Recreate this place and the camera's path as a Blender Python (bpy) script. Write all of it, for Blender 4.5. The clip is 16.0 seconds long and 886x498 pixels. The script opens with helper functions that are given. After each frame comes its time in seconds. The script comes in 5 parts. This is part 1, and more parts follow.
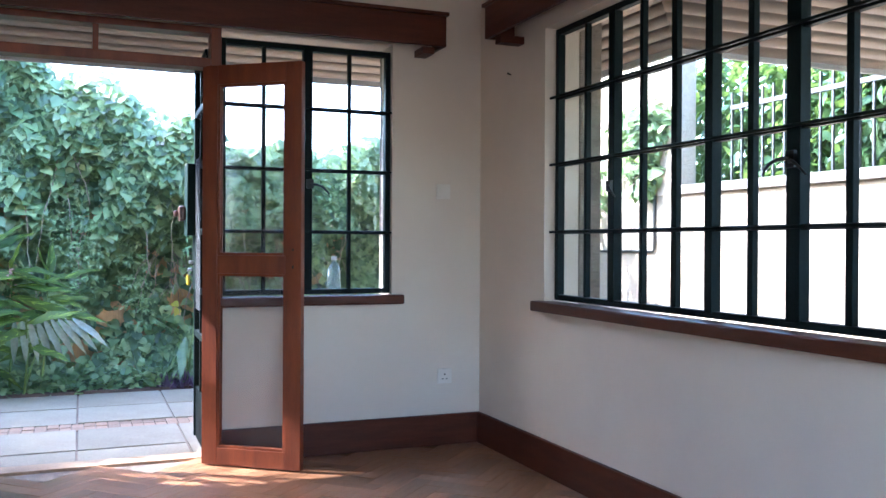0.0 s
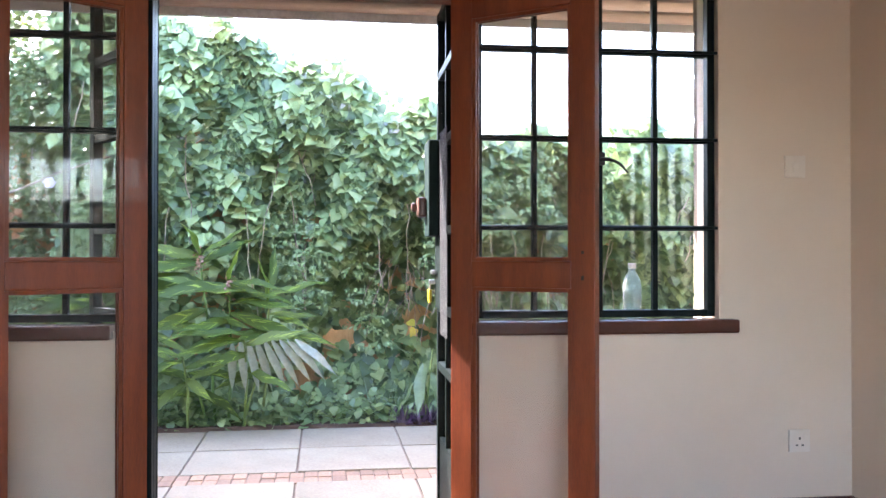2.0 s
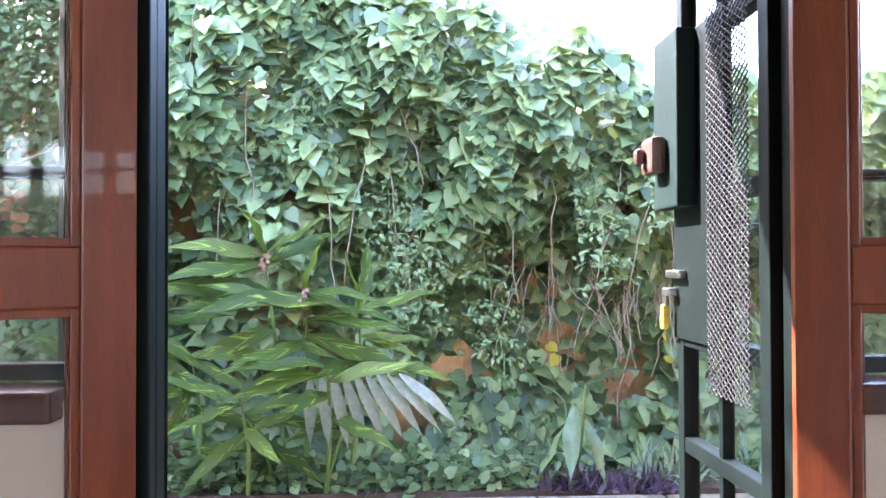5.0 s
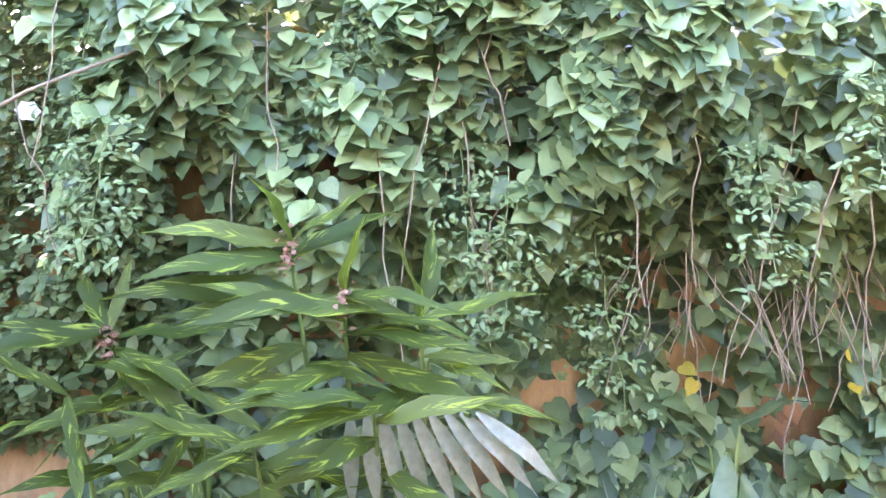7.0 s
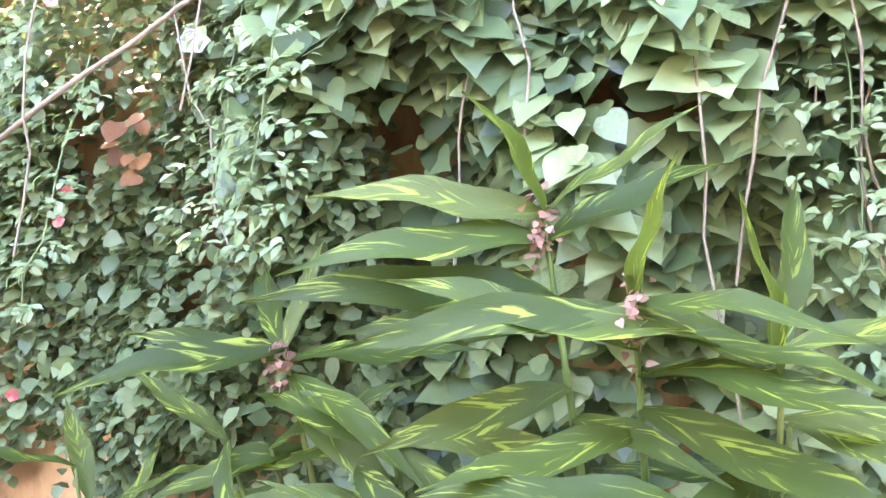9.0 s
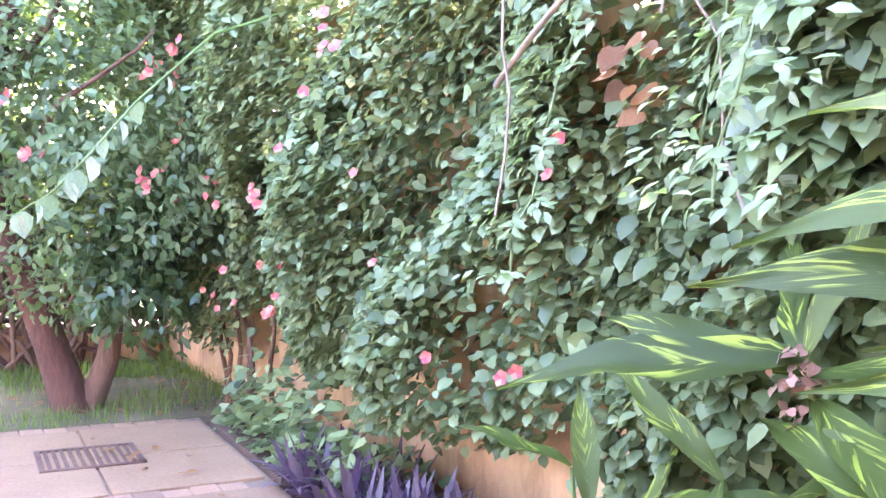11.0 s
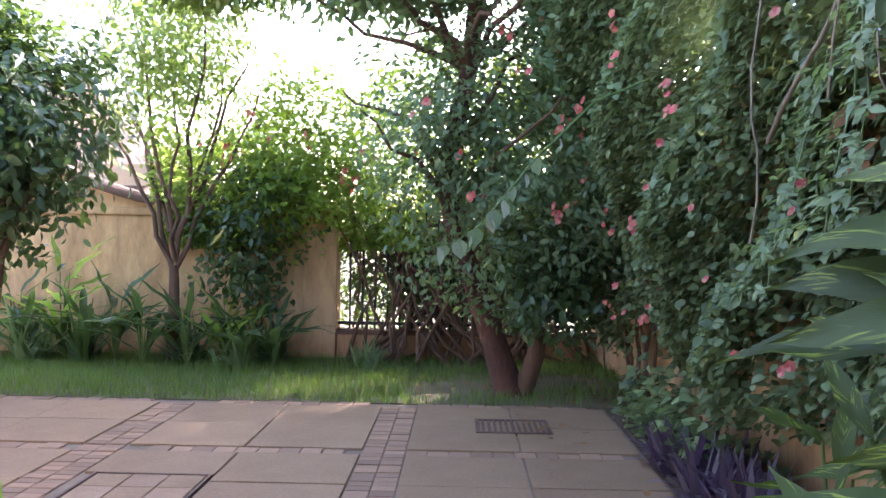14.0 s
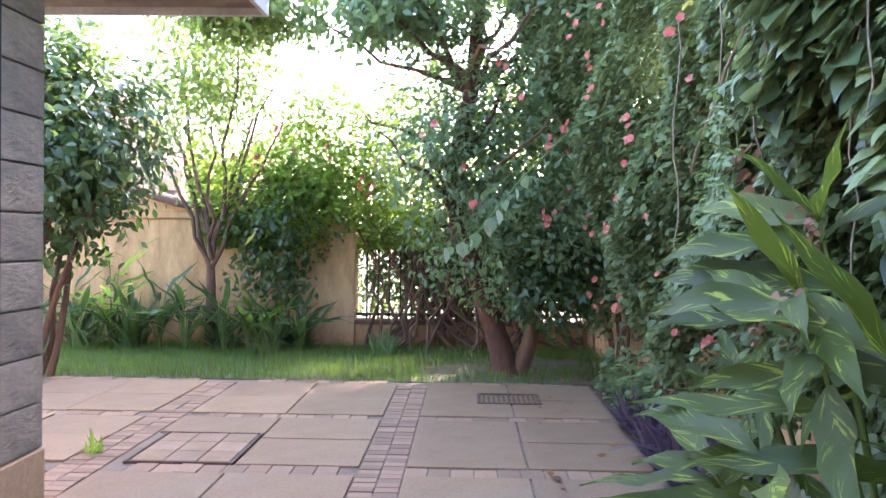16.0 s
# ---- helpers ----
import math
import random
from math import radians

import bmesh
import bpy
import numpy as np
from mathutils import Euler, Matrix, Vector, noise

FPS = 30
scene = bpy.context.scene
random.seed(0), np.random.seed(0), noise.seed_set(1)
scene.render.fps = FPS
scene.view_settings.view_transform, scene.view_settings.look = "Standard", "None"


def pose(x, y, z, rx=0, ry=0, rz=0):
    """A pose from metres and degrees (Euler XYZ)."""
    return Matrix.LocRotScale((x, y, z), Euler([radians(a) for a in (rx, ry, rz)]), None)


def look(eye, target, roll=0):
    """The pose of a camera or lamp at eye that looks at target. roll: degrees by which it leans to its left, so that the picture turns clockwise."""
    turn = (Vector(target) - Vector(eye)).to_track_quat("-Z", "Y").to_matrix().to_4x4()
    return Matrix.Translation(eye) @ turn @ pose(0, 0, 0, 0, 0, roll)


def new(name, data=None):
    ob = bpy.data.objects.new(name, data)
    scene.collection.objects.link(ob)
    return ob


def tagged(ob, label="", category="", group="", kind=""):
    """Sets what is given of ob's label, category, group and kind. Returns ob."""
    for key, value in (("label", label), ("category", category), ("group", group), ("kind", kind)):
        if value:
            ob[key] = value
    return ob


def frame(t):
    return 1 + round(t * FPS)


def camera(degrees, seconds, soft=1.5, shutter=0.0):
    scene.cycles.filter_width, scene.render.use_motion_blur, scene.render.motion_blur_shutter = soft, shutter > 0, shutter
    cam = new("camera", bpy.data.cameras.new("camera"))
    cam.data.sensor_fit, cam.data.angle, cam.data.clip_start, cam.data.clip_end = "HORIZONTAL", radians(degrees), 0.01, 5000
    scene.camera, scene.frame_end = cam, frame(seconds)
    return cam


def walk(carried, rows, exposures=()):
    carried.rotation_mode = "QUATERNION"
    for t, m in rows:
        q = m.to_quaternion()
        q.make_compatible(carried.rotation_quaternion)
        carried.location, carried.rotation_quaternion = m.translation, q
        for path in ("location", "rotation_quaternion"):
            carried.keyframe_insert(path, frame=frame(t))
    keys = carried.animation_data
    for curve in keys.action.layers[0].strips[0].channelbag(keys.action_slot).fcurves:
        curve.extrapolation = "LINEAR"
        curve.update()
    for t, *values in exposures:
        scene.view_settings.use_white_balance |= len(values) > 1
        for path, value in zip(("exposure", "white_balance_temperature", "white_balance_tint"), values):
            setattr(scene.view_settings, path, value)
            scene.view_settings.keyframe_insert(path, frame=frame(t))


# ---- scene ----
cam = camera(53.0, 16.0)
PATH = [
    (0, (0.665, -4.794, 1.164), (1.418, -2.942, 1.154), 0.3),
    (0.5, (0.704, -4.505, 1.108), (1.293, -2.594, 1.116), 0.3),
    (0.7, (0.777, -4.409, 1.096), (1.286, -2.475, 1.109), 0.3),
    (1, (0.742, -4.228, 1.102), (1.197, -2.281, 1.117), 0.5),
    (1.5, (0.755, -3.907, 1.110), (1.077, -1.933, 1.128), 0.2),
    (2, (0.782, -3.271, 1.116), (1.048, -1.289, 1.135), -0.0),
    (2.5, (0.774, -2.996, 1.112), (0.965, -1.006, 1.133), 0.0),
    (3, (0.727, -2.711, 1.108), (0.871, -0.716, 1.132), -0.0),
    (3.5, (0.713, -2.403, 1.109), (0.816, -0.406, 1.136), 0.3),
    (3.7, (0.689, -2.282, 1.084), (0.791, -0.285, 1.120), 0.3),
    (5.8, (0.559, -0.971, 1.063), (0.666, 1.025, 1.100), -0.6),
    (6, (0.562, -0.853, 1.056), (0.642, 1.144, 1.096), -0.6),
    (6.5, (0.583, -0.554, 1.069), (0.591, 1.444, 1.095), -0.3),
    (7, (0.610, -0.240, 1.052), (0.530, 1.758, 1.084), -0.3),
    (7.5, (0.619, 0.084, 1.048), (0.450, 2.074, 1.085), -0.3),
    (8, (0.590, 0.380, 1.052), (0.279, 2.355, 1.084), -0.3),
    (8.2, (0.578, 0.496, 1.040), (0.189, 2.456, 1.075), -0.3),
    (10.3, (0.204, 1.570, 0.989), (-1.187, 3.006, 0.980), 1.5),
    (10.5, (0.204, 1.600, 0.998), (-1.301, 2.917, 0.961), 1.4),
    (11, (0.253, 1.681, 1.011), (-1.507, 2.632, 0.964), 1.2),
    (11.5, (0.359, 1.732, 1.011), (-1.576, 2.237, 0.989), 1.1),
    (12, (0.449, 1.726, 1.030), (-1.534, 1.986, 1.009), 1.2),
    (12.5, (0.551, 1.805, 1.027), (-1.446, 1.898, 1.009), 1.2),
    (13, (0.752, 1.830, 1.037), (-1.248, 1.836, 1.017), 1.0),
    (13.5, (0.983, 1.837, 1.043), (-1.017, 1.807, 1.021), 0.9),
    (14, (1.216, 1.855, 1.031), (-0.784, 1.818, 1.013), 1.0),
    (14.5, (1.459, 1.865, 1.063), (-0.541, 1.823, 1.036), 0.6),
    (15, (1.728, 1.825, 1.070), (-0.271, 1.788, 1.043), 0.5),
    (15.5, (1.947, 1.854, 1.078), (-0.052, 1.810, 1.049), 0.6),
    (16, (2.153, 1.888, 1.073), (0.154, 1.832, 1.044), 0.7),
]
EXPO = [(0, 4.45, 4900, 12), (0.6, 4.5, 5350, 13), (2, 4.85, 5900, 20), (2.6, 5.0, 5900, 19), (3.7, 4.85, 5850, 18), (5.8, 5.1, 5800, 26), (8.2, 5.25, 6600, 28), (10.3, 5.95, 6200, 38), (11.2, 5.5, 6000, 39), (11.9, 4.5, 5900, 33), (12.5, 3.4, 5800, 28), (13.3, 3.25, 5950, 24), (14.5, 3.7, 6000, 22), (16, 4.0, 5950, 21)]
walk(cam, [(t, look(eye, target, roll)) for t, eye, target, roll in PATH], EXPO)

# ---- world and sun ----
SUN_DIR = Vector((-1.0, 0.6, 1.0)).normalized()
elev = math.asin(SUN_DIR.z)
azim = math.atan2(SUN_DIR.x, SUN_DIR.y)
world = bpy.data.worlds.new("sky")
scene.world = world
world.use_nodes = True
wn = world.node_tree
sky = wn.nodes.new("ShaderNodeTexSky")
sky.sky_type = "NISHITA"
sky.sun_disc = False
sky.sun_elevation = elev
sky.sun_rotation = azim
sky.air_density = 1.2
sky.dust_density = 2.5
sky.ozone_density = 1.0
wn.nodes["Background"].inputs[1].default_value = 0.15
wn.links.new(sky.outputs[0], wn.nodes["Background"].inputs[0])
sun_data = bpy.data.lights.new("sun", "SUN")
sun_data.energy = 2.1
sun_data.angle = radians(0.6)
sun_data.color = (1.0, 0.94, 0.84)
sun = new("sun", sun_data)
sun.matrix_world = look(SUN_DIR * 30, (0, 0, 0))

# daylight in the opening of the window behind the walker
day = bpy.data.lights.new("window_daylight", "AREA")
day.shape, day.size, day.size_y = "RECTANGLE", 2.9, 1.3
day.energy = 0.35
day.color = (0.86, 0.93, 1.0)
day_ob = new("window_daylight", day)
day_ob.matrix_world = look((0.9, -6.0, 1.58), (0.9, 0.0, 1.4))


# ---- materials ----
def shader(name, rough=0.6, metal=0.0):
    m = bpy.data.materials.new(name)
    m.use_nodes = True
    nt = m.node_tree
    b = nt.nodes["Principled BSDF"]
    b.inputs["Roughness"].default_value = rough
    b.inputs["Metallic"].default_value = metal
    return m, nt, b


def noise_node(nt, scale, detail=4.0, rough=0.6, stretch=None, coord="Object"):
    tc = nt.nodes.new("ShaderNodeTexCoord")
    mp = nt.nodes.new("ShaderNodeMapping")
    if stretch:
        mp.inputs["Scale"].default_value = stretch
    nt.links.new(tc.outputs[coord], mp.inputs[0])
    n = nt.nodes.new("ShaderNodeTexNoise")
    n.inputs["Scale"].default_value = scale
    n.inputs["Detail"].default_value = detail
    n.inputs["Roughness"].default_value = rough
    nt.links.new(mp.outputs[0], n.inputs["Vector"])
    return n.outputs["Fac"]


def ramp(nt, fac, stops):
    r = nt.nodes.new("ShaderNodeValToRGB")
    el = r.color_ramp.elements
    el[0].position, el[0].color = stops[0][0], (*stops[0][1], 1)
    el[1].position, el[1].color = stops[-1][0], (*stops[-1][1], 1)
    for p, c in stops[1:-1]:
        e = el.new(p)
        e.color = (*c, 1)
    nt.links.new(fac, r.inputs[0])
    return r.outputs["Color"]


def mix(nt, fac, a, b, how="MIX"):
    n = nt.nodes.new("ShaderNodeMix")
    n.data_type = "RGBA"
    n.blend_type = how
    for sock, v in ((n.inputs[0], fac), (n.inputs[6], a), (n.inputs[7], b)):
        if isinstance(v, (int, float)):
            sock.default_value = v
        elif isinstance(v, tuple):
            sock.default_value = (*v, 1)
        else:
            nt.links.new(v, sock)
    return n.outputs[2]


def bump(nt, b, fac, strength, dist=0.01):
    n = nt.nodes.new("ShaderNodeBump")
    n.inputs["Strength"].default_value = strength
    n.inputs["Distance"].default_value = dist
    nt.links.new(fac, n.inputs["Height"])
    nt.links.new(n.outputs[0], b.inputs["Normal"])


def chance(nt):
    """A random number for each object and island."""
    o = nt.nodes.new("ShaderNodeObjectInfo")
    g = nt.nodes.new("ShaderNodeNewGeometry")
    a = nt.nodes.new("ShaderNodeMath")
    a.operation = "ADD"
    nt.links.new(o.outputs["Random"], a.inputs[0])
    nt.links.new(g.outputs["Random Per Island"], a.inputs[1])
    f = nt.nodes.new("ShaderNodeMath")
    f.operation = "FRACT"
    nt.links.new(a.outputs[0], f.inputs[0])
    return f.outputs[0]


def grainy(name, dark, light, rough=0.7, big=2.0, fine=40.0, bump_s=0.2, stretch=None, metal=0.0, vary=0.0, dist=0.01, coat=0.0, speck=(0.72, 1.15)):
    m, nt, b = shader(name, rough, metal)
    n1 = noise_node(nt, big, 5, 0.6, stretch)
    n2 = noise_node(nt, fine, 6, 0.7, stretch)
    c = ramp(nt, n1, [(0.3, dark), (0.7, light)])
    c2 = ramp(nt, n2, [(0.25, (speck[0],) * 3), (0.75, (speck[1],) * 3)])
    col = mix(nt, 1.0, c, c2, "MULTIPLY")
    if vary:
        k = ramp(nt, chance(nt), [(0.0, (1 - vary,) * 3), (1.0, (1 + vary,) * 3)])
        col = mix(nt, 1.0, col, k, "MULTIPLY")
    nt.links.new(col, b.inputs["Base Color"])
    bump(nt, b, n2, bump_s, dist)
    b.inputs["Coat Weight"].default_value = coat
    return m


def leafy(name, colours, rough=0.45, trans=0.35, back=(0.35, 0.5, 0.08), spec=0.42):
    m, nt, b = shader(name, rough)
    b.inputs["Specular IOR Level"].default_value = spec
    c = ramp(nt, chance(nt), [(i / (len(colours) - 1), col) for i, col in enumerate(colours)])
    n = noise_node(nt, 9.0, 3)
    c = mix(nt, 1.0, c, ramp(nt, n, [(0.3, (0.75, 0.75, 0.75)), (0.7, (1.2, 1.2, 1.2))]), "MULTIPLY")
    nt.links.new(c, b.inputs["Base Color"])
    t = nt.nodes.new("ShaderNodeBsdfTranslucent")
    nt.links.new(mix(nt, 0.5, c, back), t.inputs["Color"])
    s = nt.nodes.new("ShaderNodeMixShader")
    s.inputs[0].default_value = trans
    nt.links.new(b.outputs[0], s.inputs[1])
    nt.links.new(t.outputs[0], s.inputs[2])
    nt.links.new(s.outputs[0], nt.nodes["Material Output"].inputs["Surface"])
    return m


def glass_mat(name, tint=(1, 1, 1), dull=0.0):
    m, nt, b = shader(name, 0.02)
    g = nt.nodes.new("ShaderNodeBsdfGlossy")
    g.inputs["Roughness"].default_value = 0.03
    t = nt.nodes.new("ShaderNodeBsdfTransparent")
    t.inputs["Color"].default_value = (*tint, 1)
    lw = nt.nodes.new("ShaderNodeLayerWeight")
    lw.inputs["Blend"].default_value = 0.5
    pw = nt.nodes.new("ShaderNodeMath")
    pw.operation = "POWER"
    nt.links.new(lw.outputs["Facing"], pw.inputs[0])
    pw.inputs[1].default_value = 4.0
    f = nt.nodes.new("ShaderNodeMath")
    f.operation = "MULTIPLY_ADD"
    nt.links.new(pw.outputs[0], f.inputs[0])
    f.inputs[1].default_value = 0.4
    f.inputs[2].default_value = 0.02
    s = nt.nodes.new("ShaderNodeMixShader")
    nt.links.new(f.outputs[0], s.inputs[0])
    nt.links.new(t.outputs[0], s.inputs[1])
    nt.links.new(g.outputs[0], s.inputs[2])
    out = s
    if dull:
        d = nt.nodes.new("ShaderNodeBsdfDiffuse")
        d.inputs["Color"].default_value = (0.30, 0.27, 0.25, 1)
        out = nt.nodes.new("ShaderNodeMixShader")
        n = noise_node(nt, 3.0, 5)
        k = nt.nodes.new("ShaderNodeMapRange")
        k.inputs["To Min"].default_value = dull * 0.7
        k.inputs["To Max"].default_value = dull * 1.3
        nt.links.new(n, k.inputs[0])
        nt.links.new(k.outputs[0], out.inputs[0])
        nt.links.new(s.outputs[0], out.inputs[1])
        nt.links.new(d.outputs[0], out.inputs[2])
    nt.links.new(out.outputs[0], nt.nodes["Material Output"].inputs["Surface"])
    return m


PLASTER = grainy("wall paint", (0.58, 0.465, 0.35), (0.64, 0.525, 0.405), 0.7, 1.2, 140, 0.02, speck=(0.975, 1.01))
CEIL = grainy("ceiling paint", (0.74, 0.70, 0.64), (0.78, 0.75, 0.70), 0.8, 1.2, 140, 0.02, speck=(0.975, 1.01))
DARKWOOD = grainy("dark stained timber", (0.050, 0.013, 0.005), (0.090, 0.024, 0.009), 0.42, 3, 60, 0.12, (1, 1, 8), coat=0.08)
REDWOOD = grainy("red brown varnished timber", (0.115, 0.021, 0.004), (0.20, 0.042, 0.008), 0.42, 2.5, 50, 0.12, (6, 6, 0.7), coat=0.1)
PARQUET = grainy("parquet timber", (0.24, 0.10, 0.045), (0.36, 0.17, 0.08), 0.3, 6, 70, 0.1, (1, 6, 1), vary=0.28, coat=0.35)
GREENSTEEL = grainy("black green painted steel", (0.003, 0.006, 0.005), (0.006, 0.010, 0.009), 0.5, 6, 60, 0.12)
LOCKGREEN = grainy("green painted steel plate", (0.006, 0.014, 0.012), (0.010, 0.020, 0.017), 0.55, 4, 50, 0.1)
for steel in (GREENSTEEL, LOCKGREEN):
    steel.node_tree.nodes["Principled BSDF"].inputs["Specular IOR Level"].default_value = 0.1
DARKWOOD.node_tree.nodes["Principled BSDF"].inputs["Specular IOR Level"].default_value = 0.2
MESHIRON = grainy("dull black mesh iron", (0.004, 0.004, 0.004), (0.008, 0.008, 0.007), 0.85, 8, 60, 0.05)
BLACK = grainy("black iron", (0.008, 0.008, 0.008), (0.02, 0.018, 0.016), 0.45, 8, 60, 0.1)
BROWNLOCK = grainy("brown lock enamel", (0.06, 0.027, 0.02), (0.10, 0.045, 0.032), 0.4, 6, 40, 0.1)
BRASS = grainy("yellow padlock cover", (0.55, 0.42, 0.02), (0.66, 0.52, 0.04), 0.4, 9, 40, 0.05)
CHROME = grainy("worn steel", (0.35, 0.33, 0.30), (0.5, 0.48, 0.44), 0.3, 9, 40, 0.05, metal=1.0)
SWITCHW = grainy("white plastic", (0.62, 0.54, 0.45), (0.68, 0.60, 0.50), 0.4, 5, 30, 0.01, speck=(0.97, 1.01))
STONE = grainy("grey stone block", (0.15, 0.115, 0.085), (0.30, 0.235, 0.175), 0.85, 3, 25, 0.6, (1, 1, 2.5), vary=0.18, dist=0.02)
MORTAR = grainy("mortar", (0.12, 0.10, 0.085), (0.2, 0.17, 0.14), 0.9, 4, 40, 0.4)
PLINTH = grainy("earth stained plinth", (0.32, 0.19, 0.10), (0.42, 0.27, 0.16), 0.9, 4, 40, 0.4)
SOFFIT = grainy("pale soffit boards", (0.32, 0.24, 0.185), (0.41, 0.32, 0.25), 0.6, 2, 50, 0.1, (0.6, 6, 6), vary=0.07)
FASCIA = grainy("grey white fascia", (0.55, 0.52, 0.50), (0.66, 0.63, 0.60), 0.5, 3, 40, 0.05)
ROOFTILE = grainy("clay roof tiles", (0.10, 0.05, 0.03), (0.20, 0.10, 0.06), 0.8, 4, 30, 0.4, vary=0.25)
def slab_mat():
    m = grainy("worn paving slab", (0.212, 0.157, 0.10), (0.308, 0.25, 0.172), 0.85, 1.6, 55, 0.35, vary=0.10)
    nt = m.node_tree
    b = nt.nodes["Principled BSDF"]
    col = b.inputs["Base Color"].links[0].from_socket
    g = nt.nodes.new("ShaderNodeNewGeometry")
    sp = nt.nodes.new("ShaderNodeSeparateXYZ")
    nt.links.new(g.outputs["Position"], sp.inputs[0])
    n = nt.nodes.new("ShaderNodeTexNoise")
    n.inputs["Scale"].default_value = 1.3
    n.inputs["Detail"].default_value = 6.0
    nt.links.new(g.outputs["Position"], n.inputs["Vector"])
    ad = nt.nodes.new("ShaderNodeMath")
    ad.operation = "MULTIPLY_ADD"
    nt.links.new(sp.outputs[0], ad.inputs[0])
    ad.inputs[1].default_value = -0.28
    nt.links.new(n.outputs["Fac"], ad.inputs[2])
    dust = ramp(nt, ad.outputs[0], [(0.55, (0, 0, 0)), (1.3, (0.85, 0.85, 0.85))])
    nt.links.new(mix(nt, dust, col, mix(nt, 1.0, col, (1.1, 0.79, 0.60), "MULTIPLY")), b.inputs["Base Color"])
    return m


SLAB = slab_mat()
BRICK = grainy("red paving brick", (0.262, 0.142, 0.082), (0.35, 0.218, 0.135), 0.85, 3, 60, 0.4, vary=0.25)
JOINT = grainy("dirty joint sand", (0.16, 0.105, 0.07), (0.26, 0.18, 0.125), 0.95, 5, 60, 0.5)
SOIL = grainy("dark bed soil", (0.06, 0.035, 0.022), (0.12, 0.07, 0.045), 0.95, 4, 50, 0.8, dist=0.03)
LAWNSOIL = grainy("lawn soil", (0.09, 0.08, 0.035), (0.17, 0.13, 0.07), 0.95, 3, 50, 0.8, dist=0.02)
RUST = grainy("rusty drain iron", (0.09, 0.045, 0.03), (0.17, 0.09, 0.06), 0.7, 7, 60, 0.3, metal=0.3)


def garden_wall_mat():
    m, nt, b = shader("ochre garden wall render", 0.9)
    tc = nt.nodes.new("ShaderNodeTexCoord")
    sp = nt.nodes.new("ShaderNodeSeparateXYZ")
    nt.links.new(tc.outputs["Object"], sp.inputs[0])
    n = noise_node(nt, 1.4, 6)
    ad = nt.nodes.new("ShaderNodeMath")
    ad.operation = "MULTIPLY_ADD"
    nt.links.new(n, ad.inputs[0])
    ad.inputs[1].default_value = 0.7
    nt.links.new(sp.outputs[2], ad.inputs[2])
    c = ramp(nt, ad.outputs[0], [(0.22, (0.45, 0.21, 0.10)), (0.52, (0.53, 0.32, 0.165)), (1.0, (0.55, 0.35, 0.165))])
    n2 = noise_node(nt, 5.0, 7, 0.75, (1, 1, 0.35))
    c = mix(nt, 1.0, c, ramp(nt, n2, [(0.35, (0.62, 0.58, 0.54)), (0.6, (1.08, 1.08, 1.08))]), "MULTIPLY")
    nt.links.new(c, b.inputs["Base Color"])
    bump(nt, b, noise_node(nt, 60, 5), 0.3)
    return m


GWALL = garden_wall_mat()
CREAM = grainy("cream boundary wall", (0.30, 0.225, 0.145), (0.38, 0.30, 0.21), 0.85, 1.5, 40, 0.2)
BARK = grainy("brown bark", (0.10, 0.05, 0.03), (0.20, 0.11, 0.07), 0.9, 5, 40, 0.8, (1, 1, 0.3), dist=0.02)
REDBARK = grainy("red brown bark", (0.065, 0.026, 0.017), (0.15, 0.06, 0.035), 0.9, 5, 40, 0.8, (1, 1, 0.3), dist=0.02)
TWIG = grainy("dry grey twig", (0.20, 0.15, 0.10), (0.34, 0.28, 0.20), 0.9, 8, 60, 0.4)
VINE = leafy("creeper leaves", [(0.045, 0.07, 0.036), (0.10, 0.15, 0.066), (0.17, 0.235, 0.10), (0.31, 0.38, 0.165), (0.115, 0.165, 0.075)], 0.36, 0.34, (0.42, 0.52, 0.18))
FERNY = leafy("jasmine leaflets", [(0.15, 0.215, 0.09), (0.21, 0.28, 0.125), (0.26, 0.32, 0.16)])
BOUG = leafy("bougainvillea leaves", [(0.07, 0.105, 0.045), (0.13, 0.18, 0.08), (0.22, 0.275, 0.13), (0.10, 0.145, 0.062)], 0.42, 0.34, (0.42, 0.50, 0.15), 0.3)
DARKLEAF = leafy("dark glossy leaves", [(0.03, 0.055, 0.024), (0.045, 0.085, 0.034), (0.07, 0.12, 0.045)], 0.3, 0.3)
HEDGE = leafy("sunny hedge leaves", [(0.07, 0.15, 0.025), (0.13, 0.24, 0.04), (0.20, 0.32, 0.05), (0.05, 0.11, 0.025)], 0.4, 0.6, (0.62, 0.75, 0.10))
TREELEAF = leafy("tree leaves", [(0.085, 0.13, 0.075), (0.125, 0.185, 0.095), (0.19, 0.255, 0.125)], 0.42, 0.42)
FEATHER = leafy("feathery yellow green leaves", [(0.12, 0.17, 0.04), (0.19, 0.23, 0.06), (0.24, 0.26, 0.09)], 0.5, 0.5)
DEAD = leafy("dead brown leaves", [(0.17, 0.07, 0.025), (0.28, 0.13, 0.045), (0.12, 0.06, 0.03)], 0.7, 0.25, (0.5, 0.25, 0.08))
YELLOW = leafy("yellowing leaves", [(0.55, 0.38, 0.03), (0.42, 0.34, 0.05)], 0.5, 0.35)
PINK = leafy("pink flower bracts", [(0.48, 0.07, 0.09), (0.52, 0.14, 0.10), (0.52, 0.24, 0.15)], 0.6, 0.3, (0.8, 0.15, 0.12))
WHITEF = leafy("white violet petals", [(0.68, 0.58, 0.72), (0.78, 0.72, 0.80)], 0.6, 0.4, (0.9, 0.8, 0.9))
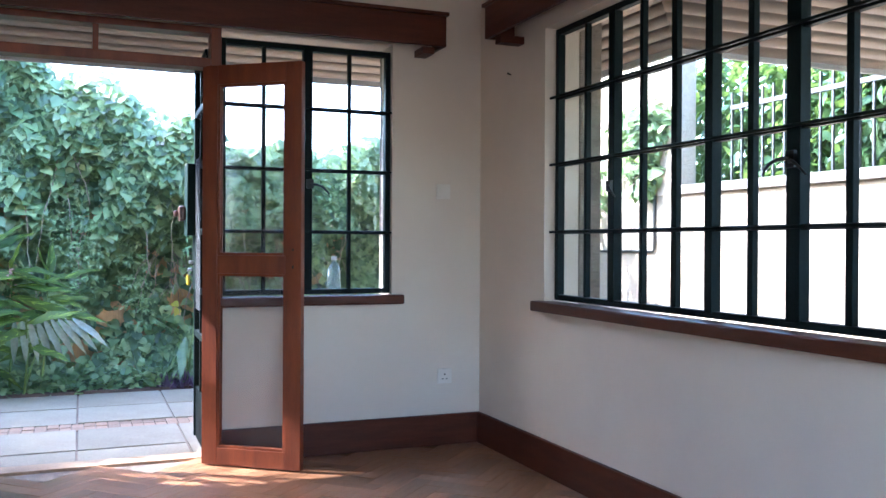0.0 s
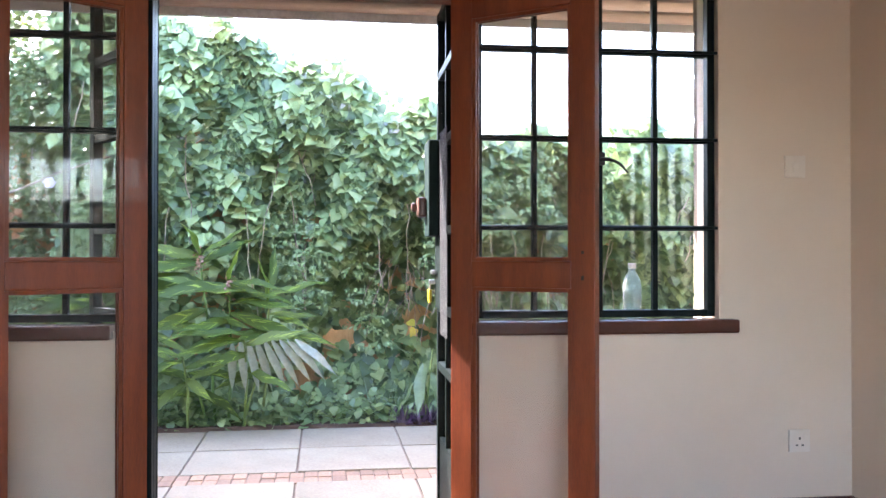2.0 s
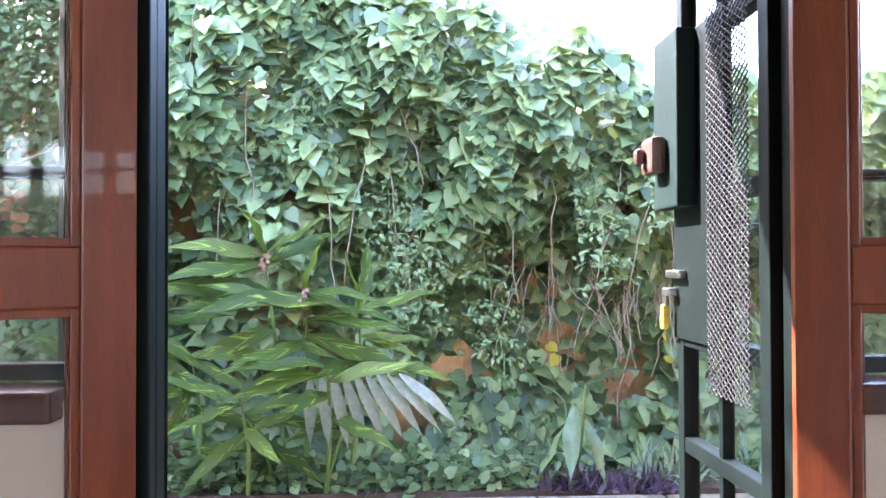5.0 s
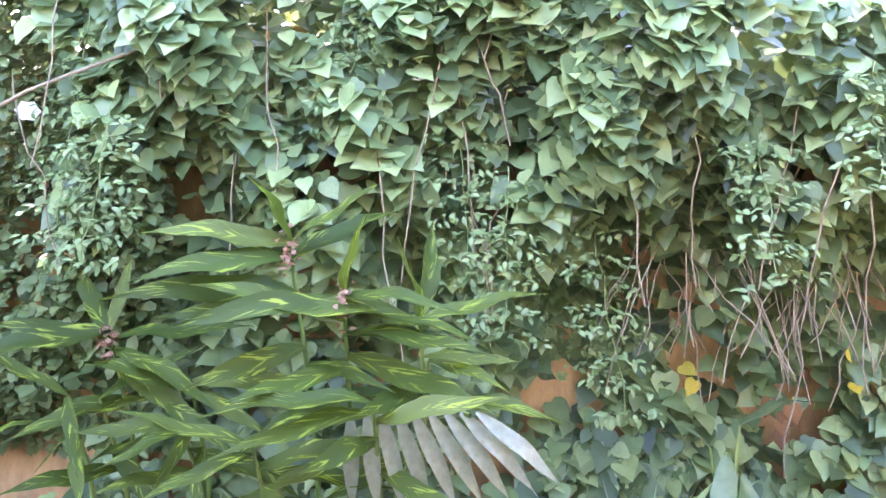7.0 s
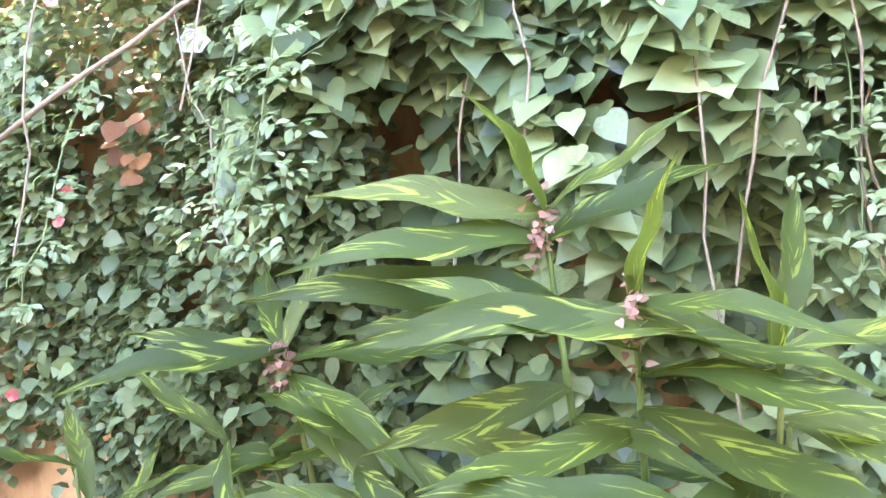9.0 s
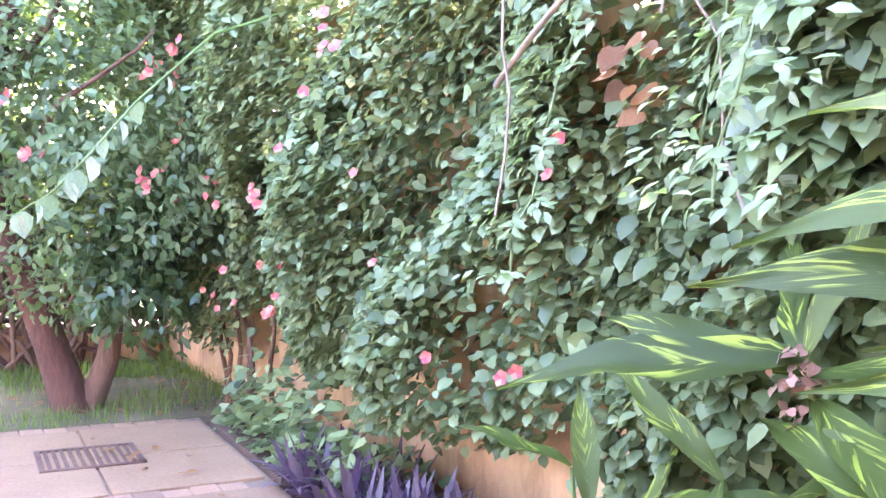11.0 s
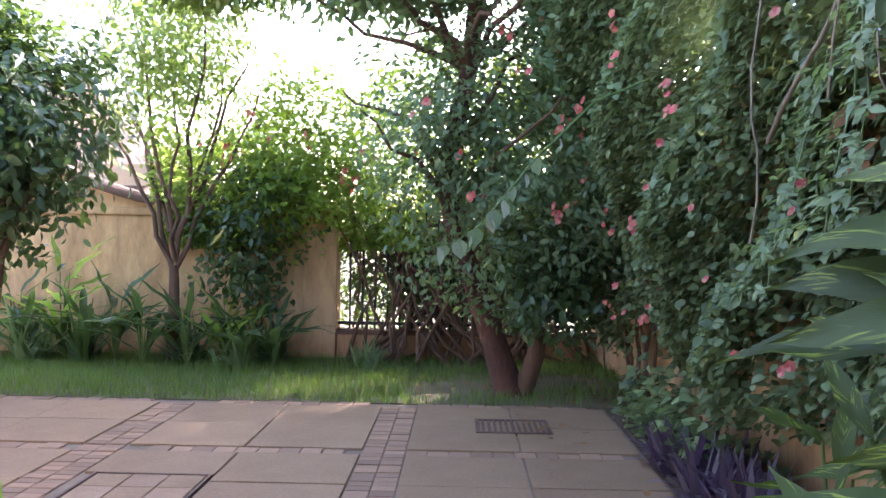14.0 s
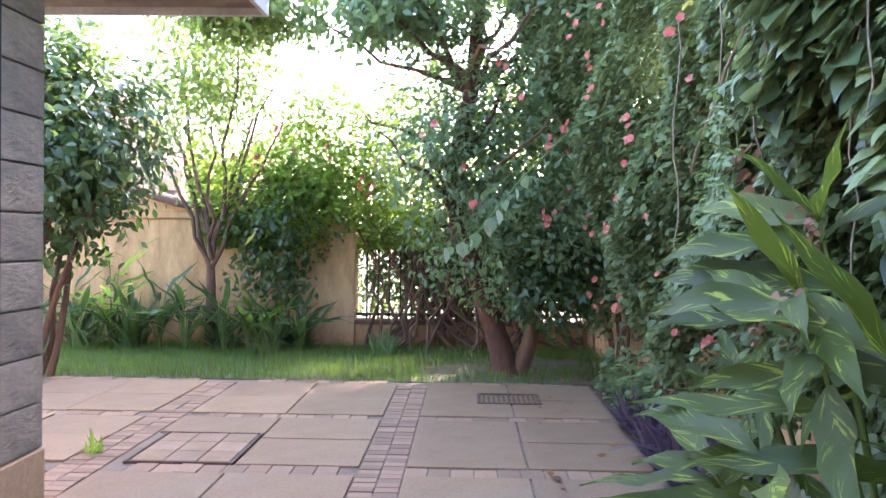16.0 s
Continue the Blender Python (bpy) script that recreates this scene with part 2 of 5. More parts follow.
DRYF = leafy("dry pinkish seed heads", [(0.26, 0.13, 0.08), (0.46, 0.28, 0.20)], 0.7, 0.25, (0.5, 0.3, 0.2))
PURPLE = leafy("purple foliage", [(0.06, 0.042, 0.052), (0.10, 0.072, 0.085), (0.15, 0.115, 0.13)], 0.45, 0.25, (0.3, 0.1, 0.35))
GRASS = leafy("lawn grass", [(0.05, 0.10, 0.022), (0.085, 0.15, 0.032), (0.13, 0.195, 0.05)], 0.6, 0.4, (0.4, 0.55, 0.05))
STRAP = leafy("grey green strap leaves", [(0.16, 0.22, 0.13), (0.26, 0.31, 0.22), (0.36, 0.40, 0.30)], 0.5, 0.3)
CANE = leafy("green cane", [(0.10, 0.17, 0.04), (0.17, 0.22, 0.06)], 0.5, 0.1)
FROND = leafy("grey green drooping leaves", [(0.24, 0.27, 0.22), (0.31, 0.34, 0.28)], 0.3, 0.25)
GLASS = glass_mat("window glass", (0.97, 0.98, 0.97))
BOTTLE, bottle_nt, bottle_b = shader("clear bottle plastic", 0.18)
bottle_b.inputs["Base Color"].default_value = (0.72, 0.84, 0.92, 1)
bottle_b.inputs["Transmission Weight"].default_value = 0.85
bottle_b.inputs["IOR"].default_value = 1.2
bump(bottle_nt, bottle_b, noise_node(bottle_nt, 60.0, 3), 0.2)
SCREEN = glass_mat("dusty door glass", (0.95, 0.94, 0.93), 0.035)


def ginger_mat():
    m, nt, b = shader("variegated ginger leaf", 0.48)
    b.inputs["Specular IOR Level"].default_value = 0.2
    uv = nt.nodes.new("ShaderNodeUVMap")
    uv.uv_map = "blade"
    sp = nt.nodes.new("ShaderNodeSeparateXYZ")
    nt.links.new(uv.outputs[0], sp.inputs[0])
    ab = nt.nodes.new("ShaderNodeMath")
    ab.operation = "ABSOLUTE"
    nt.links.new(sp.outputs[0], ab.inputs[0])
    # feather stripes run from the midrib forwards to the edge
    st = nt.nodes.new("ShaderNodeMath")
    st.operation = "MULTIPLY_ADD"
    nt.links.new(ab.outputs[0], st.inputs[0])
    st.inputs[1].default_value = -0.28
    nt.links.new(sp.outputs[1], st.inputs[2])
    cb = nt.nodes.new("ShaderNodeCombineXYZ")
    nt.links.new(st.outputs[0], cb.inputs[0])
    rnd = chance(nt)
    nt.links.new(rnd, cb.inputs[1])
    sd = nt.nodes.new("ShaderNodeMath")
    sd.operation = "MULTIPLY"
    nt.links.new(sp.outputs[0], sd.inputs[0])
    sd.inputs[1].default_value = 0.09
    nt.links.new(sd.outputs[0], cb.inputs[2])
    n = nt.nodes.new("ShaderNodeTexNoise")
    n.inputs["Scale"].default_value = 19.0
    n.inputs["Detail"].default_value = 2.0
    nt.links.new(cb.outputs[0], n.inputs["Vector"])
    fine_lines = ramp(nt, n.outputs["Fac"], [(0.53, (0, 0, 0)), (0.58, (1, 1, 1))])
    n2 = nt.nodes.new("ShaderNodeTexNoise")
    n2.inputs["Scale"].default_value = 5.0
    n2.inputs["Detail"].default_value = 1.0
    nt.links.new(cb.outputs[0], n2.inputs["Vector"])
    zones = ramp(nt, n2.outputs["Fac"], [(0.49, (0.0, 0.0, 0.0)), (0.60, (0.95, 0.95, 0.95))])
    stripe = mix(nt, 1.0, fine_lines, zones, "MULTIPLY")
    base = ramp(nt, rnd, [(0.0, (0.026, 0.046, 0.009)), (0.5, (0.05, 0.08, 0.016)), (1.0, (0.10, 0.13, 0.034))])
    c = mix(nt, stripe, base, (0.30, 0.38, 0.05))
    nt.links.new(c, b.inputs["Base Color"])
    t = nt.nodes.new("ShaderNodeBsdfTranslucent")
    nt.links.new(mix(nt, 0.35, c, (0.5, 0.65, 0.08)), t.inputs["Color"])
    s = nt.nodes.new("ShaderNodeMixShader")
    s.inputs[0].default_value = 0.3
    nt.links.new(b.outputs[0], s.inputs[1])
    nt.links.new(t.outputs[0], s.inputs[2])
    nt.links.new(s.outputs[0], nt.nodes["Material Output"].inputs["Surface"])
    fine = nt.nodes.new("ShaderNodeTexNoise")
    fine.inputs["Scale"].default_value = 60.0
    nt.links.new(cb.outputs[0], fine.inputs["Vector"])
    bump(nt, b, fine.outputs["Fac"], 0.3, 0.004)
    return m


GINGER = ginger_mat()


# ---- mesh helpers ----
def link(name, me, material, parent=None, label=""):
    ob = new(name, me)
    if material and not me.materials:
        me.materials.append(material)
    if parent:
        ob.parent = parent
    if label:
        ob["label"] = label
    return ob


def part(name, bm, material, parent=None, label="", smooth=False):
    me = bpy.data.meshes.new(name)
    bm.normal_update()
    bm.to_mesh(me)
    bm.free()
    if smooth:
        me.shade_smooth()
    return link(name, me, material, parent, label)


def thing(name, label, category, at=(0, 0, 0), group="", kind=""):
    ob = new(name)
    ob.location = at
    ob.empty_display_size = 0.1
    return tagged(ob, label, category, group, kind)


def box_bm(x0, x1, y0, y1, z0, z1, bevel=0.0, bm=None, turn=None):
    b = bmesh.new()
    bmesh.ops.create_cube(b, size=1.0)
    for v in b.verts:
        v.co = Vector((x0 + (v.co.x + 0.5) * (x1 - x0), y0 + (v.co.y + 0.5) * (y1 - y0), z0 + (v.co.z + 0.5) * (z1 - z0)))
    if bevel:
        bmesh.ops.bevel(b, geom=b.edges[:], offset=bevel, segments=2, affect="EDGES", profile=0.6)
    if turn is not None:
        b.transform(turn)
    if bm is None:
        return b
    me = bpy.data.meshes.new("tmp")
    b.to_mesh(me)
    b.free()
    bm.from_mesh(me)
    bpy.data.meshes.remove(me)
    return bm


def box(name, x0, x1, y0, y1, z0, z1, mat, parent=None, bevel=0.004, label="", turn=None):
    return part(name, box_bm(x0, x1, y0, y1, z0, z1, bevel, None, turn), mat, parent, label)


def np_mesh(name, verts, faces, smooth=True):
    """verts: n x 3; faces: m x k, all of one size."""
    verts = np.asarray(verts, dtype=np.float32)
    faces = np.asarray(faces, dtype=np.int32)
    me = bpy.data.meshes.new(name)
    m, k = faces.shape
    me.vertices.add(len(verts))
    me.vertices.foreach_set("co", verts.ravel())
    me.loops.add(m * k)
    me.loops.foreach_set("vertex_index", faces.ravel())
    me.polygons.add(m)
    me.polygons.foreach_set("loop_start", np.arange(0, m * k, k, dtype=np.int32))
    me.update(calc_edges=True)
    if smooth:
        me.shade_smooth()
    return me


def tube(points, radii, sides=7):
    """A tapered round branch along points: vertices and quads."""
    pts = [Vector(p) for p in points]
    vs, fs = [], []
    for i, p in enumerate(pts):
        d = (pts[min(i + 1, len(pts) - 1)] - pts[max(i - 1, 0)]).normalized()
        a = d.cross(Vector((0.3, 0.9, 0.2))).normalized()
        b = d.cross(a)
        for k in range(sides):
            w = 2 * math.pi * k / sides
            vs.append(p + (a * math.cos(w) + b * math.sin(w)) * radii[i])
    for i in range(len(pts) - 1):
        for k in range(sides):
            n = (k + 1) % sides
            fs.append((i * sides + k, i * sides + n, (i + 1) * sides + n, (i + 1) * sides + k))
    return vs, fs


def tubes(name, runs, mat, parent=None, label="", sides=7):
    vs, fs = [], []
    for pts, radii in runs:
        v, f = tube(pts, radii, sides)
        o = len(vs)
        vs += [tuple(p) for p in v]
        fs += [tuple(i + o for i in q) for q in f]
    return link(name, np_mesh(name, vs, fs), mat, parent, label)


def bend(a, b, sag=0.0, wobble=0.0, n=7, rnd=random):
    a, b = Vector(a), Vector(b)
    out = []
    for i in range(n):
        t = i / (n - 1)
        p = a.lerp(b, t)
        p.z += sag * 4 * t * (1 - t)
        if 0 < i < n - 1:
            p += Vector((rnd.uniform(-1, 1), rnd.uniform(-1, 1), rnd.uniform(-1, 1))) * wobble
        out.append(p)
    return out


OFACES = np.array([(0, 2, 1), (0, 3, 2), (1, 2, 5), (1, 5, 4), (2, 3, 6), (2, 6, 5), (4, 5, 7), (5, 6, 7)])
HALF = ((0.24, -0.10, 0.03), (0.45, 0.04, 0.07), (0.49, 0.27, 0.08), (0.37, 0.57, 0.05), (0.17, 0.84, -0.03))
HEART = (np.array((1.0, 1.0, 0.55)) * np.array([(0, 0, 0), (0, 0.3, -0.02), (0, 0.65, -0.04), (0, 1.1, -0.17)] + [(-x, y, z) for x, y, z in HALF] + list(HALF)),
         np.array([(0, 1, 6), (0, 6, 5), (0, 5, 4), (1, 2, 7), (1, 7, 6), (2, 3, 8), (2, 8, 7),
                   (0, 11, 1), (0, 10, 11), (0, 9, 10), (1, 12, 2), (1, 11, 12), (2, 13, 3), (2, 12, 13)]))
OVAL = (np.array([(0, 0, 0), (-0.22, 0.3, 0.05), (0, 0.3, -0.01), (0.22, 0.3, 0.05), (-0.2, 0.65, 0.03), (0, 0.65, -0.03), (0.2, 0.65, 0.03), (0, 1.0, -0.12)]), OFACES)
BROAD = (OVAL[0] * np.array((1.65, 1.0, 1.3)), OFACES)
BLADE = (np.array([(-0.04, 0, 0), (0.04, 0, 0), (-0.03, 0.5, 0.04), (0.03, 0.5, 0.04), (0, 1.0, -0.06)]),
         np.array([(0, 1, 3), (0, 3, 2), (2, 3, 4)]))


def leaf_cloud(name, pts, out, size, shape, mat, parent=None, seed=1, hang=0.8, face=0.7, jitter=0.5, label=""):
    """Many leaves in one mesh: out is the way each faces; hang pulls the tips down."""
    rng = np.random.default_rng(seed)
    n = len(pts)
    pts = np.asarray(pts, dtype=float)
    nrm = np.asarray(out, dtype=float) * face + np.array((0, 0, 0.6)) + rng.normal(0, jitter, (n, 3))
    nrm /= np.linalg.norm(nrm, axis=1)[:, None] + 1e-9
    tip = rng.normal(0, 0.75, (n, 3)) + np.array((0, 0, -hang)) + np.asarray(out) * 0.3
    tip -= nrm * np.sum(tip * nrm, axis=1)[:, None]
    tip /= np.linalg.norm(tip, axis=1)[:, None] + 1e-9
    side = np.cross(tip, nrm)
    s = rng.uniform(size[0], size[1], n)[:, None, None]
    v, f = shape
    vs = pts[:, None, :] + s * (v[None, :, 0:1] * side[:, None, :] + v[None, :, 1:2] * tip[:, None, :] + v[None, :, 2:3] * nrm[:, None, :])
    fs = f[None] + (np.arange(n) * len(v))[:, None, None]
    ob = link(name, np_mesh(name, vs.reshape(-1, 3), fs.reshape(-1, 3)), mat, parent, label)
    ob["kind"] = "stuff"
    return ob


def clumps(centre, radius, count, per, spread, seed, squash=(1, 1, 1), shell=0.55):
    """Leaf places in clumps on an uneven ball, with gaps: places and the ways out."""
    rng = np.random.default_rng(seed)
    d = rng.normal(0, 1, (count, 3))
    d /= np.linalg.norm(d, axis=1)[:, None]
    r = radius * rng.uniform(shell, 1.08, (count, 1))
    c = d * r * np.array(squash)
    p = np.repeat(c, per, axis=0) + rng.normal(0, spread, (count * per, 3))
    o = np.repeat(d, per, axis=0)
    return p + np.array(centre), o


# ---- setting: ground ----
G = -0.04
gm = np_mesh("ground", [(-400, -400, G - 0.06), (400, -400, G - 0.06), (400, 400, G - 0.06), (-400, 400, G - 0.06)], [(0, 1, 2, 3)], False)
tagged(link("ground", gm, LAWNSOIL), "bare brown earth around the garden", "ground", kind="structure")
box("pavement", -4.62, 6.4, 0.27, 2.82, G - 0.055, G - 0.012, JOINT, None, 0.0)
tagged(bpy.data.objects["pavement"], "patio of worn grey slabs with red brick bands", "patio", kind="structure")
box("pavement_west", -4.62, -1.2, -5.0, 0.268, G - 0.055, G - 0.012, JOINT, None, 0.0)
tagged(bpy.data.objects["pavement_west"], "patio of worn grey slabs with red brick bands", "patio", kind="structure")

# ---- setting: the room ----
WT = 0.26          # wall thickness
RX, LX, BY = 2.85, -1.0, -5.9
DX0, DX1 = 0.16, 1.29
WX0, WX1 = -0.84, 2.30
WZ0, WZ1 = 0.885, 2.27
H = 2.78
floor_ob = box("floor", LX - 0.2, RX + 0.2, BY - 0.2, 0.16, -0.06, -0.012, JOINT, None, 0.0)
tagged(floor_ob, "varnished herringbone parquet floor of red brown blocks", "floor", kind="structure")
tagged(box("ceiling", LX - 0.2, RX + 0.25, BY - 0.2, 0.25, H, H + 0.1, CEIL, None, 0.0), "plain cream ceiling", "ceiling", kind="structure")


def wall(name, boxes, mat, label):
    bm = bmesh.new()
    for b in boxes:
        box_bm(*b, bm=bm)
    return tagged(part(name, bm, mat), label, "wall", kind="structure")


OUT = 0.2
wall("wall_north", [(LX - 0.2, WX0, 0, OUT, 0, H), (WX1, RX + OUT, 0, OUT, 0, H), (WX0, DX0 - 0.02, 0, OUT, 0, WZ0 - 0.03),
                    (DX1 + 0.02, WX1, 0, OUT, 0, WZ0 - 0.03), (WX0, WX1, 0, OUT, WZ1 + 0.03, H)], PLASTER, "cream painted plaster wall with a door and windows")
E0, E1 = -3.05, -0.79
wall("wall_east", [(RX, RX + OUT, E1, 0, 0, H), (RX, RX + OUT, E0, E1, 0, WZ0 - 0.03), (RX, RX + OUT, E0, E1, WZ1, H), (RX, RX + OUT, BY, E0, 0, H)],
     PLASTER, "white painted plaster wall with a wide window")
wall("wall_west", [(LX - 0.2, LX, BY, 0, 0, H)], PLASTER, "cream painted plaster wall")
wall("wall_south", [(LX - 0.2, -0.6, BY - 0.2, BY, 0, H), (2.4, RX + OUT, BY - 0.2, BY, 0, H), (-0.6, 2.4, BY - 0.2, BY, 0, WZ0 - 0.03), (-0.6, 2.4, BY - 0.2, BY, WZ1, H)],
     PLASTER, "cream painted plaster wall with a wide window")
sk = thing("baseboard", "dark stained wooden skirting board along the wall", "skirting", kind="structure")
box("board", WX1 - 1.0, RX, -0.022, -0.0, 0.0, 0.178, DARKWOOD, sk, 0.005)
box("board", RX - 0.022, RX, BY, -0.022, 0.0, 0.178, DARKWOOD, sk, 0.005)
box("board", LX, DX0 - 0.06, -0.022, 0.0, 0.0, 0.178, DARKWOOD, sk, 0.005)


# ---- pelmets, sills, door frame, windows ----
pn = thing("pelmet", "dark stained wooden curtain pelmet box above the door", "pelmet", kind="structure")
box("front_board", LX, 2.56, -0.17, -0.145, 2.275, 2.445, DARKWOOD, pn)
box("end_board", 2.536, 2.56, -0.145, 0, 2.275, 2.445, DARKWOOD, pn, 0.003)
box("top_board", LX, 2.572, -0.185, 0, 2.446, 2.466, DARKWOOD, pn, 0.003)
box("bracket", 2.43, 2.50, -0.14, 0, 2.235, 2.274, DARKWOOD, pn, 0.003)
pe = thing("pelmet", "dark stained wooden curtain pelmet box above the wide window", "pelmet", kind="structure")
box("front_board", RX - 0.17, RX - 0.145, -3.4, -0.42, 2.275, 2.445, DARKWOOD, pe)
box("end_board", RX - 0.145, RX, -0.444, -0.42, 2.275, 2.445, DARKWOOD, pe, 0.003)
box("top_board", RX - 0.185, RX, -3.4, -0.408, 2.446, 2.466, DARKWOOD, pe, 0.003)
box("bracket", RX - 0.14, RX, -0.56, -0.49, 2.235, 2.274, DARKWOOD, pe, 0.003)


def sill(name, x0, x1, y0, y1):
    tagged(box(name, x0, x1, y0, y1, WZ0 - 0.058, WZ0 - 0.006, DARKWOOD, None, 0.008), "dark stained wooden window sill board", "window sill", kind="structure")


sill("window_sill_right", DX1 + 0.03, WX1 + 0.06, -0.055, 0.06)
sill("window_sill_left", WX0 - 0.06, DX0 - 0.115, -0.055, 0.06)
sill("window_sill_east", RX - 0.055, RX + 0.06, E0 - 0.06, E1 + 0.05)

frame_ob = thing("door_frame", "red brown varnished wooden door frame with a glazed transom", "door frame", kind="structure")
box("post", DX0 - 0.055, DX0 - 0.03, -0.012, 0.055, 0, 2.30, REDWOOD, frame_ob, 0.004)
box("post", DX1, DX1 + 0.055, -0.012, 0.10, 0, 2.30, REDWOOD, frame_ob, 0.004)
box("transom_rail", DX0 - 0.03, DX1, -0.016, 0.10, 2.085, 2.135, REDWOOD, frame_ob, 0.006)
box("head_rail", DX0 - 0.03, DX1, -0.010, 0.10, 2.265, 2.30, REDWOOD, frame_ob, 0.004)
box("transom_mullion", 0.712, 0.74, 0.0, 0.08, 2.135, 2.265, REDWOOD, frame_ob, 0.003)
box("threshold", DX0 - 0.055, DX1 + 0.055, 0.163, 0.30, G - 0.01, 0.004, PLINTH, frame_ob, 0.004)
for x0, x1 in ((DX0, 0.712), (0.74, DX1)):
    pane = box("pane", x0, x1, 0.045, 0.049, 2.135, 2.265, GLASS, frame_ob, 0.0)
    pane.visible_shadow = False


def steel_window(name, label, along, u0, u1, mullions, bars, rows, plane, sign, handles):
    """along 'x' or 'y'; rows: heights of the bars; plane: the inner face; sign: the way out."""
    w = thing(name, label, "window", kind="structure")

    def b(nm, a0, a1, d0, d1, z0, z1, mat, bev=0.003):
        lo, hi = sorted((plane + sign * d0, plane + sign * d1))
        a0, a1 = sorted((a0, a1))
        if along == "x":
            return box(nm, a0, a1, lo, hi, z0, z1, mat, w, bev)
        return box(nm, lo, hi, a0, a1, z0, z1, mat, w, bev)

    z0, z1 = rows[0], rows[-1]
    b("window_frame", u0, u0 + 0.03, 0, 0.04, z0, z1, GREENSTEEL)
    b("window_frame", u1 - 0.03, u1, 0, 0.04, z0, z1, GREENSTEEL)
    b("window_frame", u0 + 0.03, u1 - 0.03, 0.001, 0.041, z1 - 0.03, z1, GREENSTEEL)
    b("window_frame", u0 + 0.03, u1 - 0.03, 0.001, 0.041, z0, z0 + 0.028, GREENSTEEL)
    for u, wd in mullions:
        b("mullion", u - wd / 2, u + wd / 2, -0.004, 0.042, z0 + 0.02, z1 - 0.02, GREENSTEEL)
    for u, wd in bars:
        b("glazing_bar", u - wd / 2, u + wd / 2, 0.006, 0.034, z0 + 0.02, z1 - 0.02, GREENSTEEL)
    for z in rows[1:-1]:
        b("glazing_bar", u0 + 0.01, u1 - 0.01, 0.003, 0.037, z - 0.010, z + 0.010, GREENSTEEL)
        b("guard_bar", u0 - 0.012, u1 + 0.012, -0.028, -0.014, z - 0.006, z + 0.006, GREENSTEEL)
    pn_ = b("pane", u0 + 0.01, u1 - 0.01, 0.019, 0.023, z0 + 0.01, z1 - 0.01, GLASS, 0.0)
    pn_.visible_shadow = False
    for u, z, way in handles:
        pts = []
        for k in range(7):
            t = k / 6
            du, dz = way * 0.10 * t, -0.01 - 0.07 * t * t + 0.02 * t
            dd = plane - sign * (0.02 + 0.03 * math.sin(t * 2.2))
            pts.append((u + du, dd, z + dz) if along == "x" else (dd, u + du, z + dz))
        lever = tubes("window_handle", [(pts, [0.007, 0.008, 0.007, 0.006, 0.006, 0.005, 0.004])], BLACK, w, "black iron lever handle")
        b("handle_plate", u - 0.02, u + 0.02, -0.02, -0.004, z - 0.03, z + 0.02, BLACK).parent = lever
    return w


ROWS = (WZ0, 1.23, 1.572, 1.912, WZ1 - 0.01)
wl = "black green steel casement window with small panes"
steel_window("window_1", wl, "x", DX1 + 0.055, WX1, [(1.82, 0.05)], [(1.58, 0.02), (2.06, 0.02)], ROWS, 0.035, 1, [(1.83, 1.50, 1)])
steel_window("window_2", wl, "x", WX0, DX0 - 0.055, [(-0.36, 0.05)], [(-0.60, 0.02), (-0.13, 0.02)], ROWS, 0.035, 1, [(-0.37, 1.50, -1)])
steel_window("window_3", "wide black green steel casement window with small panes", "y", E0, E1 - 0.02,
             [(-1.33, 0.05), (-2.01, 0.045), (-2.45, 0.065)], [(-1.09, 0.022), (-1.55, 0.025), (-1.78, 0.036), (-2.23, 0.03), (-2.68, 0.03)], ROWS, RX + 0.05, 1,
             [(-1.33, 1.44, -1), (-2.45, 1.46, -1), (-2.45, 1.47, 1)])

